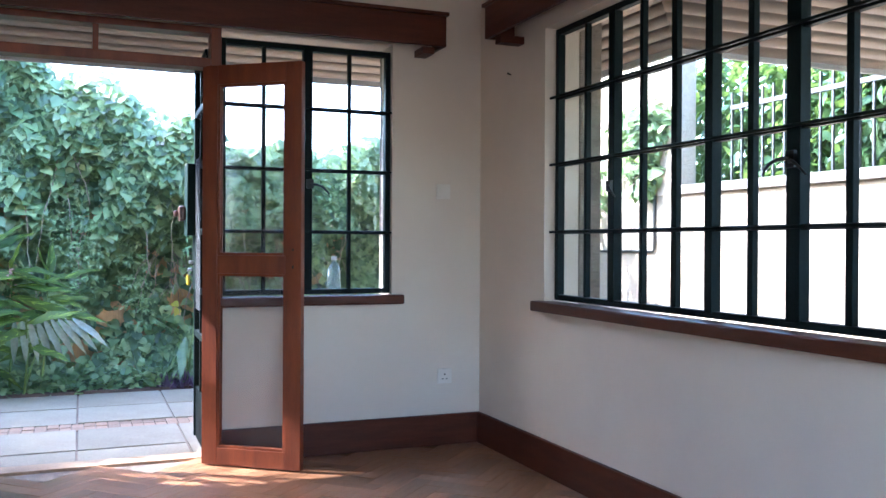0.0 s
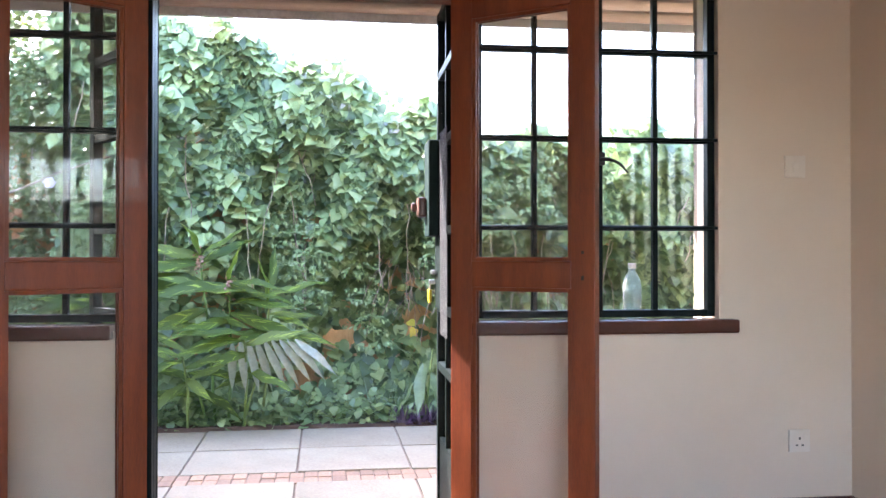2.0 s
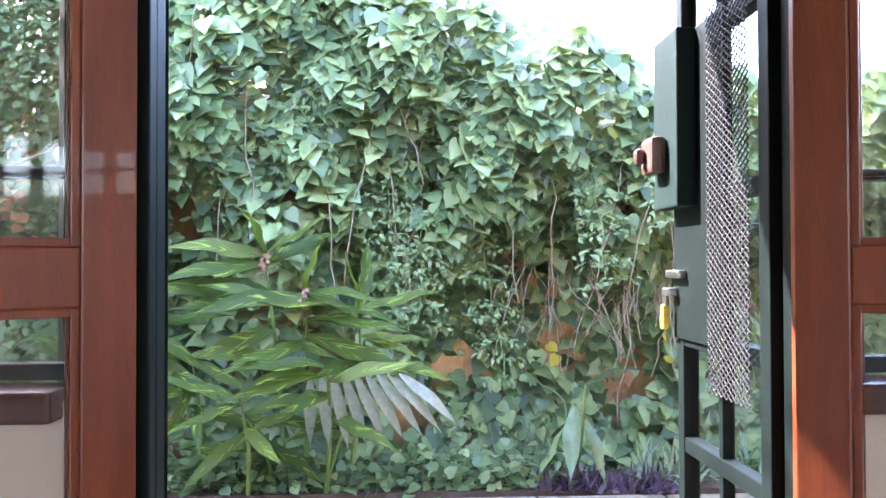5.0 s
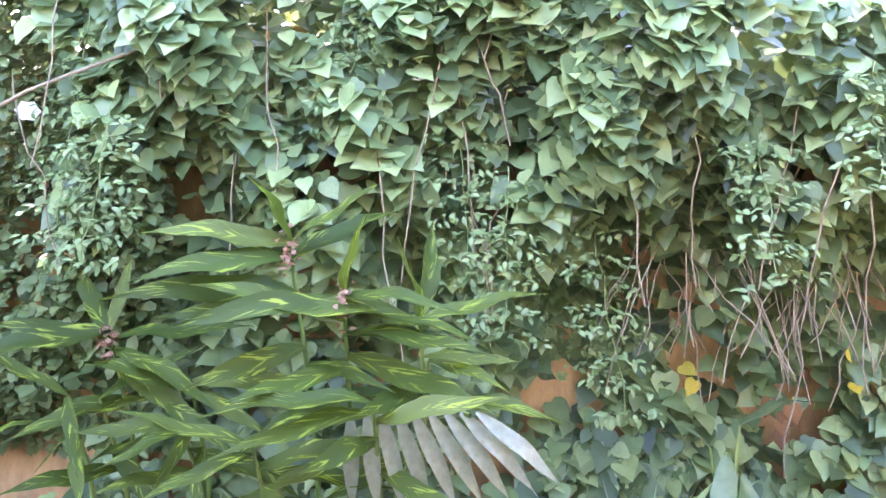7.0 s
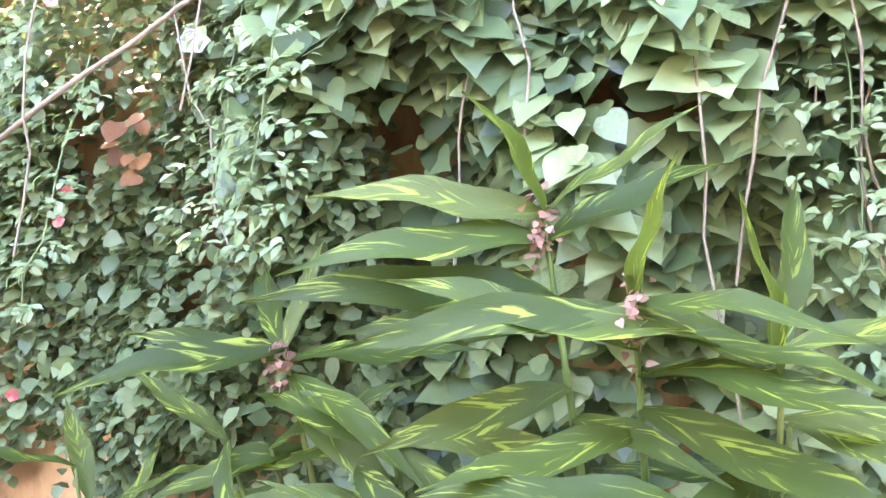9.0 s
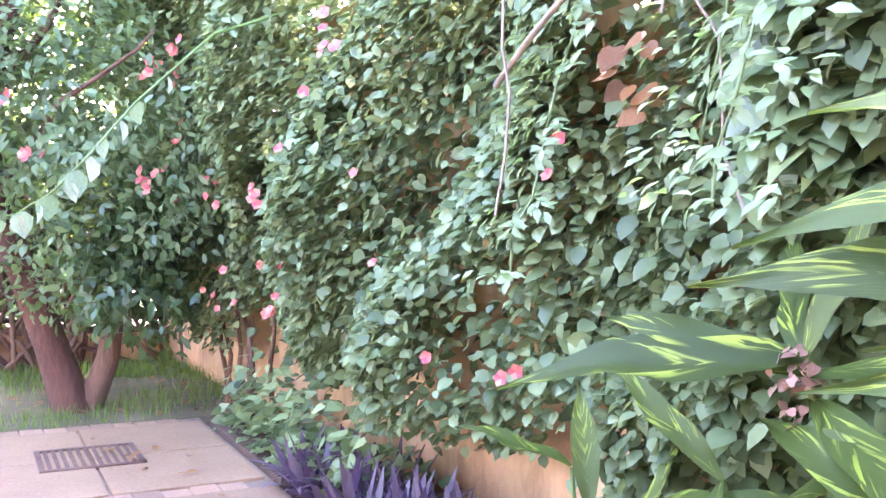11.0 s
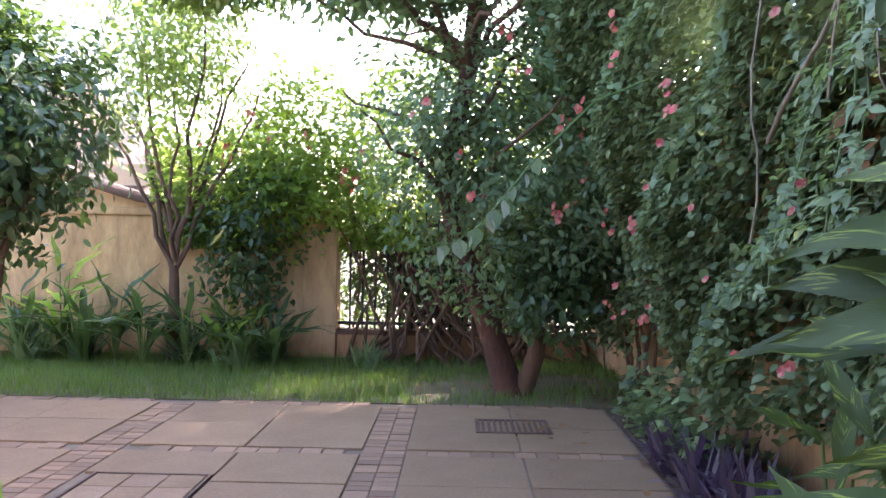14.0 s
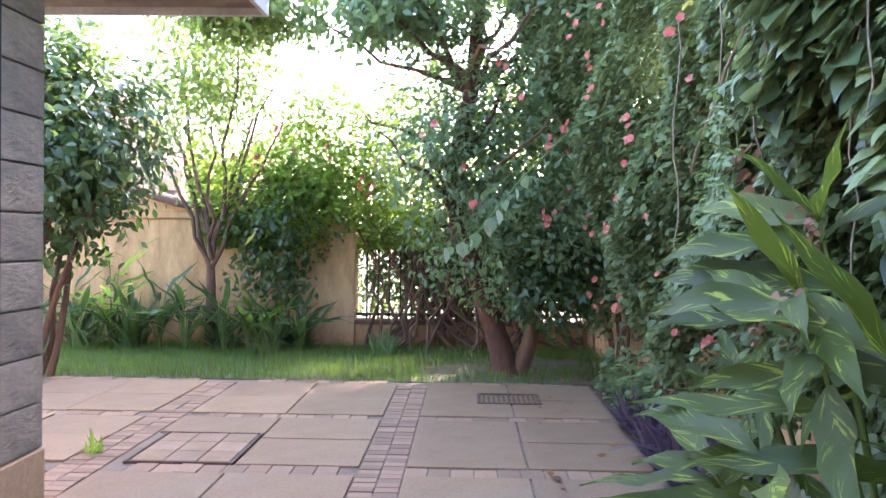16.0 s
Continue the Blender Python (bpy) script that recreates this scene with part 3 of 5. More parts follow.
def door_leaf(hinge_x, angle, mirror):
    """A glazed wooden leaf that hangs at hinge_x and is turned into the room."""
    d = thing("door", "red brown varnished wooden french door leaf with glass, standing open", "door", group="french door leaves", at=(hinge_x, 0.03, 0.008), kind="structure")
    d.rotation_euler.z = radians(angle)
    w, h, t = 0.565, 2.085, 0.042
    s = -1 if mirror else 1

    def b(nm, a0, a1, z0, z1, mat, d0=0.0, d1=t, bev=0.004):
        x0, x1 = sorted((a0 * s, a1 * s))
        return box(nm, x0, x1, -d1, -d0, z0, z1, mat, d, bev)

    b("stile", 0, 0.088, 0, h, REDWOOD)
    b("stile", w - 0.088, w, 0, h, REDWOOD)
    b("top_rail", 0.088, w - 0.088, h - 0.10, h, REDWOOD, 0.001, t - 0.001)
    b("lock_rail", 0.088, w - 0.088, 1.0, 1.095, REDWOOD, 0.001, t - 0.001)
    b("bottom_rail", 0.088, w - 0.088, 0, 0.09, REDWOOD, 0.001, t - 0.001)
    for z0, z1 in ((0.09, 1.0), (1.095, h - 0.10)):
        g = b("pane", 0.088, w - 0.088, z0, z1, SCREEN, 0.019, 0.023, 0.0)
        g.visible_shadow = False
        for d0, d1 in ((0.006, 0.016), (0.026, 0.036)):
            b("bead", 0.088, 0.102, z0, z1, REDWOOD, d0, d1, 0.002)
            b("bead", w - 0.102, w - 0.088, z0, z1, REDWOOD, d0, d1, 0.002)
            b("bead", 0.102, w - 0.102, z0, z0 + 0.014, REDWOOD, d0, d1, 0.002)
            b("bead", 0.102, w - 0.102, z1 - 0.014, z1, REDWOOD, d0, d1, 0.002)
    for z in (0.25, 1.05, 1.85):
        b("hinge", -0.008, 0.012, z - 0.05, z + 0.05, BLACK, -0.012, 0.004, 0.003)
    b("keyhole", w - 0.05, w - 0.04, 1.03, 1.045, BLACK, t - 0.001, t + 0.001, 0.0)
    b("keyhole", w - 0.05, w - 0.04, 1.12, 1.13, BLACK, t - 0.001, t + 0.001, 0.0)
    return d


door_leaf(DX1 - 0.015, -38.0, False)
door_leaf(DX0 - 0.022, 36.0, True)


def mesh_sheet(name, w, h, pitch, r, mat, parent):
    """Expanded metal: a lattice of thin diagonal strands."""
    vs, fs = [], []

    def strand(a, b):
        dx, dz = b[0] - a[0], b[1] - a[1]
        ln = math.hypot(dx, dz)
        nx, nz = -dz / ln * r, dx / ln * r
        o = len(vs)
        for px, pz in (a, b):
            for sx, sy in ((1, -1), (1, 1), (-1, 1), (-1, -1)):
                vs.append((px + nx * sx, sy * r, pz + nz * sx))
        for k in range(4):
            fs.append((o + k, o + (k + 1) % 4, o + 4 + (k + 1) % 4, o + 4 + k))

    px, pz = pitch, pitch * 0.55
    for j in range(int(h / pz)):
        for i in range(int(w / px)):
            x, z = i * px, j * pz
            if (i + j) % 2 == 0:
                strand((x, z), (x + px, z + pz))
            else:
                strand((x, z + pz), (x + px, z))
    return link(name, np_mesh(name, vs, fs, False), mat, parent, "black expanded metal mesh")


def steel_gate(hinge_x, angle, s, locked):
    """An outward steel security gate with glass, lock box and mesh."""
    g = thing("steel_gate", "black green steel security gate with glass panes, standing open", "gate", group="steel gate leaves", at=(hinge_x, 0.17, 0.01), kind="structure")
    g.rotation_euler.z = radians(angle)
    w, h = 0.575, 2.21

    def b(nm, a0, a1, z0, z1, mat, d0=-0.02, d1=0.02, bev=0.003, label=""):
        x0, x1 = sorted((a0 * s, a1 * s))
        d0, d1 = sorted((d0 * s, d1 * s))
        return box(nm, x0, x1, d0, d1, z0, z1, mat, g, bev, label)

    b("stile", 0, 0.05, 0, h, GREENSTEEL)
    b("stile", w - 0.045, w, 0, h, GREENSTEEL)
    b("rail", 0.05, w - 0.045, 0, 0.30, GREENSTEEL, -0.012, 0.012)
    for z in (0.62, 0.88, 1.22, 1.60, 1.92, h - 0.02):
        b("rail", 0.05, w - 0.045, z - 0.018, z + 0.018, GREENSTEEL, -0.018, 0.018)
    b("glazing_bar", w / 2 - 0.012, w / 2 + 0.012, 0.30, h, GREENSTEEL, -0.014, 0.014)
    p = b("pane", 0.05, w - 0.045, 0.30, h - 0.02, GLASS, -0.002, 0.002, 0.0)
    p.visible_shadow = False
    if locked:
        b("lock_plate", w - 0.36, w + 0.004, 0.88, 1.62, GREENSTEEL, 0.021, 0.027, 0.002)
        b("lock_box", w - 0.18, w + 0.012, 1.20, 1.62, LOCKGREEN, 0.028, 0.075, 0.006, "green painted steel lock cover")
        rim = b("rim_lock", w - 0.108, w - 0.006, 1.285, 1.375, BROWNLOCK, 0.076, 0.115, 0.014, "brown enamelled rim lock")
        b("lock_knob", w - 0.062, w - 0.027, 1.31, 1.35, BROWNLOCK, 0.116, 0.14, 0.012).parent = rim
        m = mesh_sheet("mesh", 0.26, 0.86, 0.0145, 0.0012, MESHIRON, g)
        m.location = (0.05 if s > 0 else -0.31, 0.034 * s, 0.78)
        b("bolt", w - 0.1, w + 0.01, 1.03, 1.05, CHROME, 0.028, 0.05, 0.006, "worn steel bolt")
        b("hasp", w - 0.03, w + 0.022, 0.985, 1.005, CHROME, 0.028, 0.055, 0.004)
        b("eyelet", w, w + 0.045, 1.065, 1.115, BLACK, -0.004, 0.004, 0.012)
        pk = box("padlock", -0.013, 0.013, -0.009, 0.009, 0.90, 0.962, BRASS, g, 0.007, "yellow plastic covered padlock")
        pk.location = ((w + 0.012) * s, 0.05 * s, 0.0)
        sh = [(-0.011, 0, 0.96), (-0.011, 0, 0.985), (-0.007, 0, 0.998), (0, 0, 1.003), (0.007, 0, 0.998), (0.011, 0, 0.985), (0.011, 0, 0.96)]
        tubes("shackle", [(sh, [0.0035] * 7)], CHROME, pk)
    b("hinge_bracket", w - 0.03, w + 0.03, 0.10, 0.2, GREENSTEEL, -0.035, -0.021, 0.004)
    b("top_bolt", w - 0.01, w + 0.03, 1.93, 1.97, GREENSTEEL, -0.02, 0.02, 0.006)
    return g


steel_gate(DX1 + 0.012, -91.0, -1, True)
steel_gate(DX0 - 0.01, 125.0, 1, False)
gf = thing("gate_frame", "black green steel gate frame in the doorway", "gate frame", kind="structure")
box("post", DX0 - 0.05, DX0 + 0.006, 0.102, 0.16, 0.0, 2.26, GREENSTEEL, gf)
box("post", DX0 - 0.05, DX0 + 0.006, 0.057, 0.10, 0.0, 2.08, GREENSTEEL, gf)
box("post", DX1 + 0.012, DX1 + 0.055, 0.11, 0.16, 0.0, 2.26, GREENSTEEL, gf)

# ---- switch, socket, nail ----
sw = thing("light_switch", "white plastic light switch on the cream wall", "switch", (2.612, 0, 1.472))
box("plate", -0.043, 0.043, -0.010, 0, -0.043, 0.043, SWITCHW, sw, 0.004)
box("rocker", -0.012, 0.012, -0.014, -0.010, -0.02, 0.02, SWITCHW, sw, 0.002)
so = thing("wall_socket", "white plastic power socket low on the cream wall", "socket", (2.625, 0, 0.40))
box("plate", -0.044, 0.044, -0.011, 0, -0.044, 0.044, SWITCHW, so, 0.004)
box("rocker", 0.014, 0.028, -0.015, -0.011, 0.012, 0.034, SWITCHW, so, 0.002)
box("slot", -0.004, 0.004, -0.0115, -0.0105, 0.004, 0.014, BLACK, so, 0.0)
for q in (-0.012, 0.012):
    box("slot", q - 0.005, q + 0.005, -0.0115, -0.0105, -0.020, -0.014, BLACK, so, 0.0)
tubes("nail", [([(RX, -0.402, 2.10), (RX - 0.02, -0.402, 2.105), (RX - 0.022, -0.402, 2.106)], [0.004, 0.004, 0.007])], BLACK)
tagged(bpy.data.objects["nail"], "small black nail in the plaster wall", "nail")

# ---- bottle on the outer window ledge ----
def lathe(rings, sides=20):
    """A turned body from rings of radius and height."""
    vs = [(q * math.cos(2 * math.pi * k / sides), q * math.sin(2 * math.pi * k / sides), h) for q, h in rings for k in range(sides)]
    fs = [(j * sides + k, j * sides + (k + 1) % sides, (j + 1) * sides + (k + 1) % sides, (j + 1) * sides + k) for j in range(len(rings) - 1) for k in range(sides)]
    return vs, fs


bottle = thing("plastic_bottle", "clear bluish plastic bottle standing on the window ledge", "bottle", (2.0, 0.14, WZ0 - 0.03))
link("body", np_mesh("body", *lathe([(0.001, 0.0), (0.034, 0.001), (0.037, 0.008), (0.037, 0.06), (0.035, 0.065), (0.037, 0.07), (0.037, 0.15), (0.03, 0.175), (0.014, 0.205), (0.013, 0.225)])), BOTTLE, bottle)
link("cap", np_mesh("cap", *lathe([(0.015, 0.216), (0.016, 0.218), (0.016, 0.236), (0.014, 0.238), (0.001, 0.2385)])), SWITCHW, bottle, "white screw cap")

# ---- eaves: sloped soffit, fascia, roof ----
EY, EZ = 0.84, 2.20
SZ = 2.52          # soffit height at the wall
soff = thing("eaves", "pale boarded soffit with a fascia board under the roof edge", "eaves", kind="structure")
n = 8
x_l, x_r = -2.45, 3.66
PY = -0.80         # edge of the porch roof on the east side


def soffit_board(a0, a1, side):
    """One board between two distances from the wall, 0 to 1; side: north, west or east run."""
    z0, z1 = SZ + (EZ + 0.03 - SZ) * a0, SZ + (EZ + 0.03 - SZ) * a1
    wl_, wr_ = LX - 0.2, RX + OUT
    if side == "north":
        o0, o1 = OUT + (EY - 0.03 - OUT) * a0, OUT + (EY - 0.03 - OUT) * a1
        l0, l1 = wl_ + (x_l + 0.03 - wl_) * a0, wl_ + (x_l + 0.03 - wl_) * a1
        r0, r1 = wr_ + (x_r - 0.03 - wr_) * a0, wr_ + (x_r - 0.03 - wr_) * a1
        q = [(l0, o0, z0), (r0, o0, z0), (r1, o1, z1), (l1, o1, z1)]
    elif side == "west":
        l0, l1 = wl_ + (x_l + 0.03 - wl_) * a0, wl_ + (x_l + 0.03 - wl_) * a1
        o0, o1 = OUT + (EY - 0.03 - OUT) * a0, OUT + (EY - 0.03 - OUT) * a1
        q = [(l0, -6, z0), (l0, o0, z0), (l1, o1, z1), (l1, -6, z1)]
    else:
        r0, r1 = wr_ + (x_r - 0.03 - wr_) * a0, wr_ + (x_r - 0.03 - wr_) * a1
        o0, o1 = OUT + (EY - 0.03 - OUT) * a0, OUT + (EY - 0.03 - OUT) * a1
        b0, b1 = PY - 0.68 * (1 - a0), PY - 0.68 * (1 - a1)
        q = [(r0, o0, z0), (r0, b0, z0), (r1, b1, z1), (r1, o1, z1)]
    up = Vector((0, 0, 0.018))
    vs = [Vector(p) for p in q] + [Vector(p) + up for p in q]
    fs = [(0, 3, 2, 1), (4, 5, 6, 7), (0, 1, 5, 4), (1, 2, 6, 5), (2, 3, 7, 6), (3, 0, 4, 7)]
    return link("soffit_board", np_mesh("soffit_board", [tuple(v) for v in vs], fs, False), SOFFIT, soff)


for sd in ("north", "west", "east"):
    for i in range(n):
        soffit_board(i / n + 0.02, (i + 1) / n - 0.016, sd)
box("fascia", x_l, x_r, EY - 0.025, EY, EZ, EZ + 0.2, FASCIA, soff)
box("fascia", x_l, x_l + 0.025, -6, EY - 0.025, EZ, EZ + 0.2, FASCIA, soff)
box("fascia", x_r - 0.025, x_r, PY, EY - 0.025, EZ, EZ + 0.2, FASCIA, soff)
rv = [(x_l, EY, EZ + 0.2), (x_r, EY, EZ + 0.2), (x_r, -6, EZ + 0.2), (x_l, -6, EZ + 0.2), (0.7, -2.3, 3.7), (0.7, -6, 3.7)]
link("roof", np_mesh("roof", rv, [(0, 1, 4), (1, 2, 5), (0, 4, 3)], False), ROOFTILE, soff)
link("roof", np_mesh("roof", rv, [(1, 5, 4), (4, 5, 3)], False), ROOFTILE, soff)
porch = thing("porch_roof", "boarded porch ceiling outside the wide window", "porch", kind="structure")
for i in range(8):
    y0_, y1_ = PY - 0.02 - i * 0.085, PY - 0.02 - i * 0.085 - 0.079
    z0_ = EZ + 0.03 + i * 0.036
    xs_ = x_r - 0.03 - i * 0.085
    vs = [(xs_, y0_, z0_), (9.0, y0_, z0_), (9.0, y1_, z0_ + 0.033), (xs_ - 0.079, y1_, z0_ + 0.033)]
    vs += [(p_[0], p_[1], p_[2] + 0.018) for p_ in vs]
    link("soffit_board", np_mesh("soffit_board", vs, [(0, 3, 2, 1), (4, 5, 6, 7), (0, 1, 5, 4), (1, 2, 6, 5), (2, 3, 7, 6), (3, 0, 4, 7)], False), SOFFIT, porch)
box("fascia", x_r, 9.0, PY - 0.024, PY, EZ, EZ + 0.2, FASCIA, porch)
box("ceiling_panel", RX + OUT + 0.01, 9.0, -6.4, PY - 0.70, EZ + 0.335, EZ + 0.40, CEIL, porch, 0.0)
link("roof", np_mesh("roof", [(x_r, PY, EZ + 0.2), (9.0, PY, EZ + 0.2), (9.0, -4.0, 3.7), (0.7, -4.0, 3.7)], [(0, 1, 2, 3)], False), ROOFTILE, porch)

# ---- outer face of the house: stone blocks ----
st = thing("wall_outer", "grey rough stone block facing of the house", "wall", kind="structure")
course = 0.181
stone_mesh = {}


def stone(x0, x1, z0, z1, y0, y1):
    key = (round(x1 - x0, 2), round(y1 - y0, 2))
    if key not in stone_mesh:
        b = box_bm(0, x1 - x0, 0, y1 - y0, 0, z1 - z0, 0.006)
        me = bpy.data.meshes.new("stone")
        b.to_mesh(me)
        b.free()
        me.materials.append(STONE)
        stone_mesh[key] = me
    ob = link("stone", stone_mesh[key], None, st)
    ob.location = (x0, y0, z0)


box("plinth", LX - 0.235, DX0 - 0.07, OUT, OUT + 0.06, G, 0.235, PLINTH, st, 0.008)
box("plinth", DX1 + 0.07, RX + OUT + 0.03, OUT, OUT + 0.06, G, 0.235, PLINTH, st, 0.008)
box("plinth", LX - 0.235, LX - 0.2, -6, OUT, G, 0.235, PLINTH, st, 0.008)
box("mortar", LX - 0.2, WX0 - 0.005, OUT, OUT + 0.035, 0.235, 2.5, MORTAR, st, 0.0)
box("mortar", WX1 + 0.005, RX + OUT, OUT, OUT + 0.035, 0.235, 2.5, MORTAR, st, 0.0)
box("stone_return", RX + OUT, RX + OUT + 0.13, -0.80, OUT + 0.001, G, 2.45, STONE, st, 0.01)
z = 0.24
row = 0
while z < 2.48:
    for a, b_, fill in ((LX - 0.235, WX0 - 0.004, True), (WX0 - 0.004, DX0 - 0.06, z + course < WZ0 - 0.02), (DX1 + 0.06, WX1 + 0.004, z + course < WZ0 - 0.02),
                        (WX1 + 0.004, RX + OUT + 0.02, True)):
        if not fill:
            continue
        if (b_ - a) < 0.5:
            stone(a, b_ - 0.004, z, z + course - 0.007, OUT + 0.002, OUT + 0.05)
        else:
            mid = a + (b_ - a) * (0.4 + 0.2 * (row % 2))
            stone(a, mid - 0.004, z, z + course - 0.007, OUT + 0.002, OUT + 0.05)
            stone(mid + 0.004, b_, z, z + course - 0.007, OUT + 0.002, OUT + 0.05)
    z += course
    row += 1

# ---- garden walls ----
WALL_SLOPE = 0.047


def wall_y(x):
    """The face of the north garden wall, which runs askew to the house."""
    return 3.43 + WALL_SLOPE * x


VY = 3.62
gwn = box("garden_wall_north", -7.2, 7.2, 0, 0.22, G - 0.1, 2.05, GWALL, None, 0.01)
gwn.matrix_basis = pose(0, wall_y(0), 0, 0, 0, math.degrees(math.atan(WALL_SLOPE)))
tagged(gwn, "ochre rendered garden wall behind the creeper", "garden wall", kind="structure")
tagged(box("bed_soil", -4.4, 7.2, 2.825, VY, G - 0.1, G + 0.02, SOIL, None, 0.0), "dark soil of the planting bed", "soil", kind="structure")
gw = thing("garden_wall_west", "ochre rendered garden wall with a pillar and an iron railing", "garden wall", kind="structure")
box("wall_panel", -7.05, -6.85, -7.0, 0.44, G - 0.1, 1.22, GWALL, gw, 0.01)
box("coping", -7.1, -6.82, -7.0, 0.44, 1.22, 1.29, GWALL, gw, 0.015)
box("pillar", -7.08, -6.78, 0.442, 0.75, G - 0.1, 1.36, GWALL, gw, 0.012)
WY = wall_y(-6.9)
box("low_wall", -7.0, -6.84, 0.752, WY, G - 0.1, 0.17, GWALL, gw, 0.01)
box("rail", -6.95, -6.91, 0.752, WY, 0.25, 0.28, BLACK, gw, 0.004)
box("rail", -6.95, -6.91, 0.752, WY, 1.16, 1.19, BLACK, gw, 0.004)
y = 0.85
box("low_coping", -7.03, -6.80, 0.752, WY, 0.17, 0.215, ROOFTILE, gw, 0.008)
while y < WY - 0.05:
    box("bar", -6.94, -6.92, y, y + 0.018, 0.21, 1.3, BLACK, gw, 0.003)
    y += 0.115
# the coping sweeps up towards the house next door
vs, fs, cv = [], [], []
for k in range(15):
    q = k / 14
    yy = -0.75 - 1.5 * q
    zz = 1.292 + 0.5 * q ** 1.5
    vs += [(-7.05, yy, 1.27), (-6.85, yy, 1.27), (-6.85, yy, zz), (-7.05, yy, zz)]
    cv += [(-7.14, yy, zz), (-6.76, yy, zz), (-6.84, yy, zz + 0.09), (-7.06, yy, zz + 0.09)]
fs = [(4 * k + a, 4 * k + b_, 4 * k + b_ + 4, 4 * k + a + 4) for k in range(14) for a, b_ in ((1, 2), (3, 0))] + [(56, 57, 58, 59)]
link("raised_panel", np_mesh("raised_panel", vs, fs, False), GWALL, gw)
fs = [(4 * k + a, 4 * k + (a + 1) % 4, 4 * k + (a + 1) % 4 + 4, 4 * k + a + 4) for k in range(14) for a in range(4)] + [(0, 1, 2, 3), (59, 58, 57, 56)]
link("swept_coping", np_mesh("swept_coping", cv, fs, False), ROOFTILE, gw, "dark weathered swept coping")
ew = thing("boundary_wall_east", "cream rendered boundary wall with a coping and iron railing", "boundary wall", kind="structure")
box("wall_panel", 5.6, 5.8, -8, 3.69, G - 0.1, 1.62, CREAM, ew, 0.01)
box("coping", 5.55, 5.85, -8, 1.78, 1.62, 1.70, MORTAR, ew, 0.012)
box("raised_panel", 5.597, 5.80, 1.782, 3.69, 1.62, 2.95, CREAM, ew, 0.01)
tubes("pipe", [([Vector((5.58, 3.4, 1.105)), Vector((5.58, 2.12, 1.11)), Vector((5.58, 2.10, 1.13)), Vector((5.58, 2.10, 1.62))], [0.014] * 4)], BLACK, ew, "thin dark pipe on the wall")
box("rail", 5.69, 5.72, -8, 1.2, 2.30, 2.34, BLACK, ew, 0.004)
y = -3.5
while y < 1.2:
    box("bar", 5.695, 5.713, y, y + 0.018, 1.68, 2.45, BLACK, ew, 0.003)
    y += 0.12

# ---- creeper on the garden wall ----
def vine_top(x):
    xs = (-7.0, -4.5, -2.5, -1.0, -0.2, 0.9, 1.5, 2.1, 2.9, 4.0, 7.0)
    zs = (3.0, 3.3, 3.3, 3.1, 2.80, 2.47, 2.16, 1.98, 2.06, 2.08, 2.0)
    return np.interp(x, xs, zs)


def vine_front(x, z):
    """How far the foliage stands out from the wall."""
    t = np.interp(z, (0.0, 0.25, 0.6, 1.0, 1.4, 2.0, 3.3), (0.34, 0.24, 0.12, 0.20, 0.42, 0.58, 0.55))
    b = 0.08 * np.sin(x * 3.1 + z * 1.7) + 0.08 * np.sin(x * 7.3 - z * 4.1) + 0.06 * np.sin(x * 15 + z * 11)
    t = t * (1 + 0.38 * np.interp(x, (0.4, 0.9), (0, 1)) * np.interp(z, (1.0, 1.3), (0, 1)))
    return np.clip(t + b * np.interp(z, (0.3, 1.0), (0.4, 1.0)), 0.04, 0.85)


# shaded hollows in the foliage: centre and half size along the wall and up
HOLLOWS = [(0.10, 1.46, 0.20, 0.13), (-0.55, 1.40, 0.13, 0.16), (0.62, 1.22, 0.13, 0.12), (1.35, 1.05, 0.22, 0.16), (0.95, 0.62, 0.20, 0.22),
           (-0.15, 1.98, 0.16, 0.10), (0.75, 1.75, 0.14, 0.09), (1.70, 1.42, 0.16, 0.08), (-0.95, 1.85, 0.12, 0.15), (-0.9, 1.1, 0.14, 0.14), (2.2, 1.0, 0.3, 0.12), (2.9, 1.2, 0.25, 0.2)]


def vine_leaves(n, x0, x1, seed, skip=None):
    rng = np.random.default_rng(seed)
    x = rng.uniform(x0, x1, n)
    z = rng.uniform(0.0, 1.0, n) ** 0.85 * (vine_top(x) + 0.06 * np.sin(x * 9) + 0.05 * np.sin(x * 23))
    d = vine_front(x, z)
    keep = rng.uniform(0, 1, n) < np.interp(z, (0.0, 0.3, 0.55, 0.9, 1.2), (0.6, 0.5, 0.3, 0.6, 1.0)) * np.where((x > 1.25) & (x < 2.6) & (z > 0.45) & (z < 1.0), 0.55, 1.0) * np.clip(0.85 + 0.45 * np.sin(x * 4.7 + z * 5.3) + 0.3 * np.sin(x * 11 - z * 7), 0.12, 1)
    for cx, cz, rx, rz in HOLLOWS:
        keep &= rng.uniform(0, 1, n) > 0.93 * np.exp(-(((x - cx) / rx) ** 2 + ((z - cz) / rz) ** 2) ** 2)
    x, z, d = x[keep], z[keep], d[keep]
    y = wall_y(x) - d * (1 - 0.55 * rng.uniform(0, 1, len(x)) ** 2.2)
    p = np.stack([x, y, z + G], 1)
    o = np.stack([rng.normal(0, 0.25, len(x)), -np.ones(len(x)), np.full(len(x), 0.35)], 1)
    return p, o


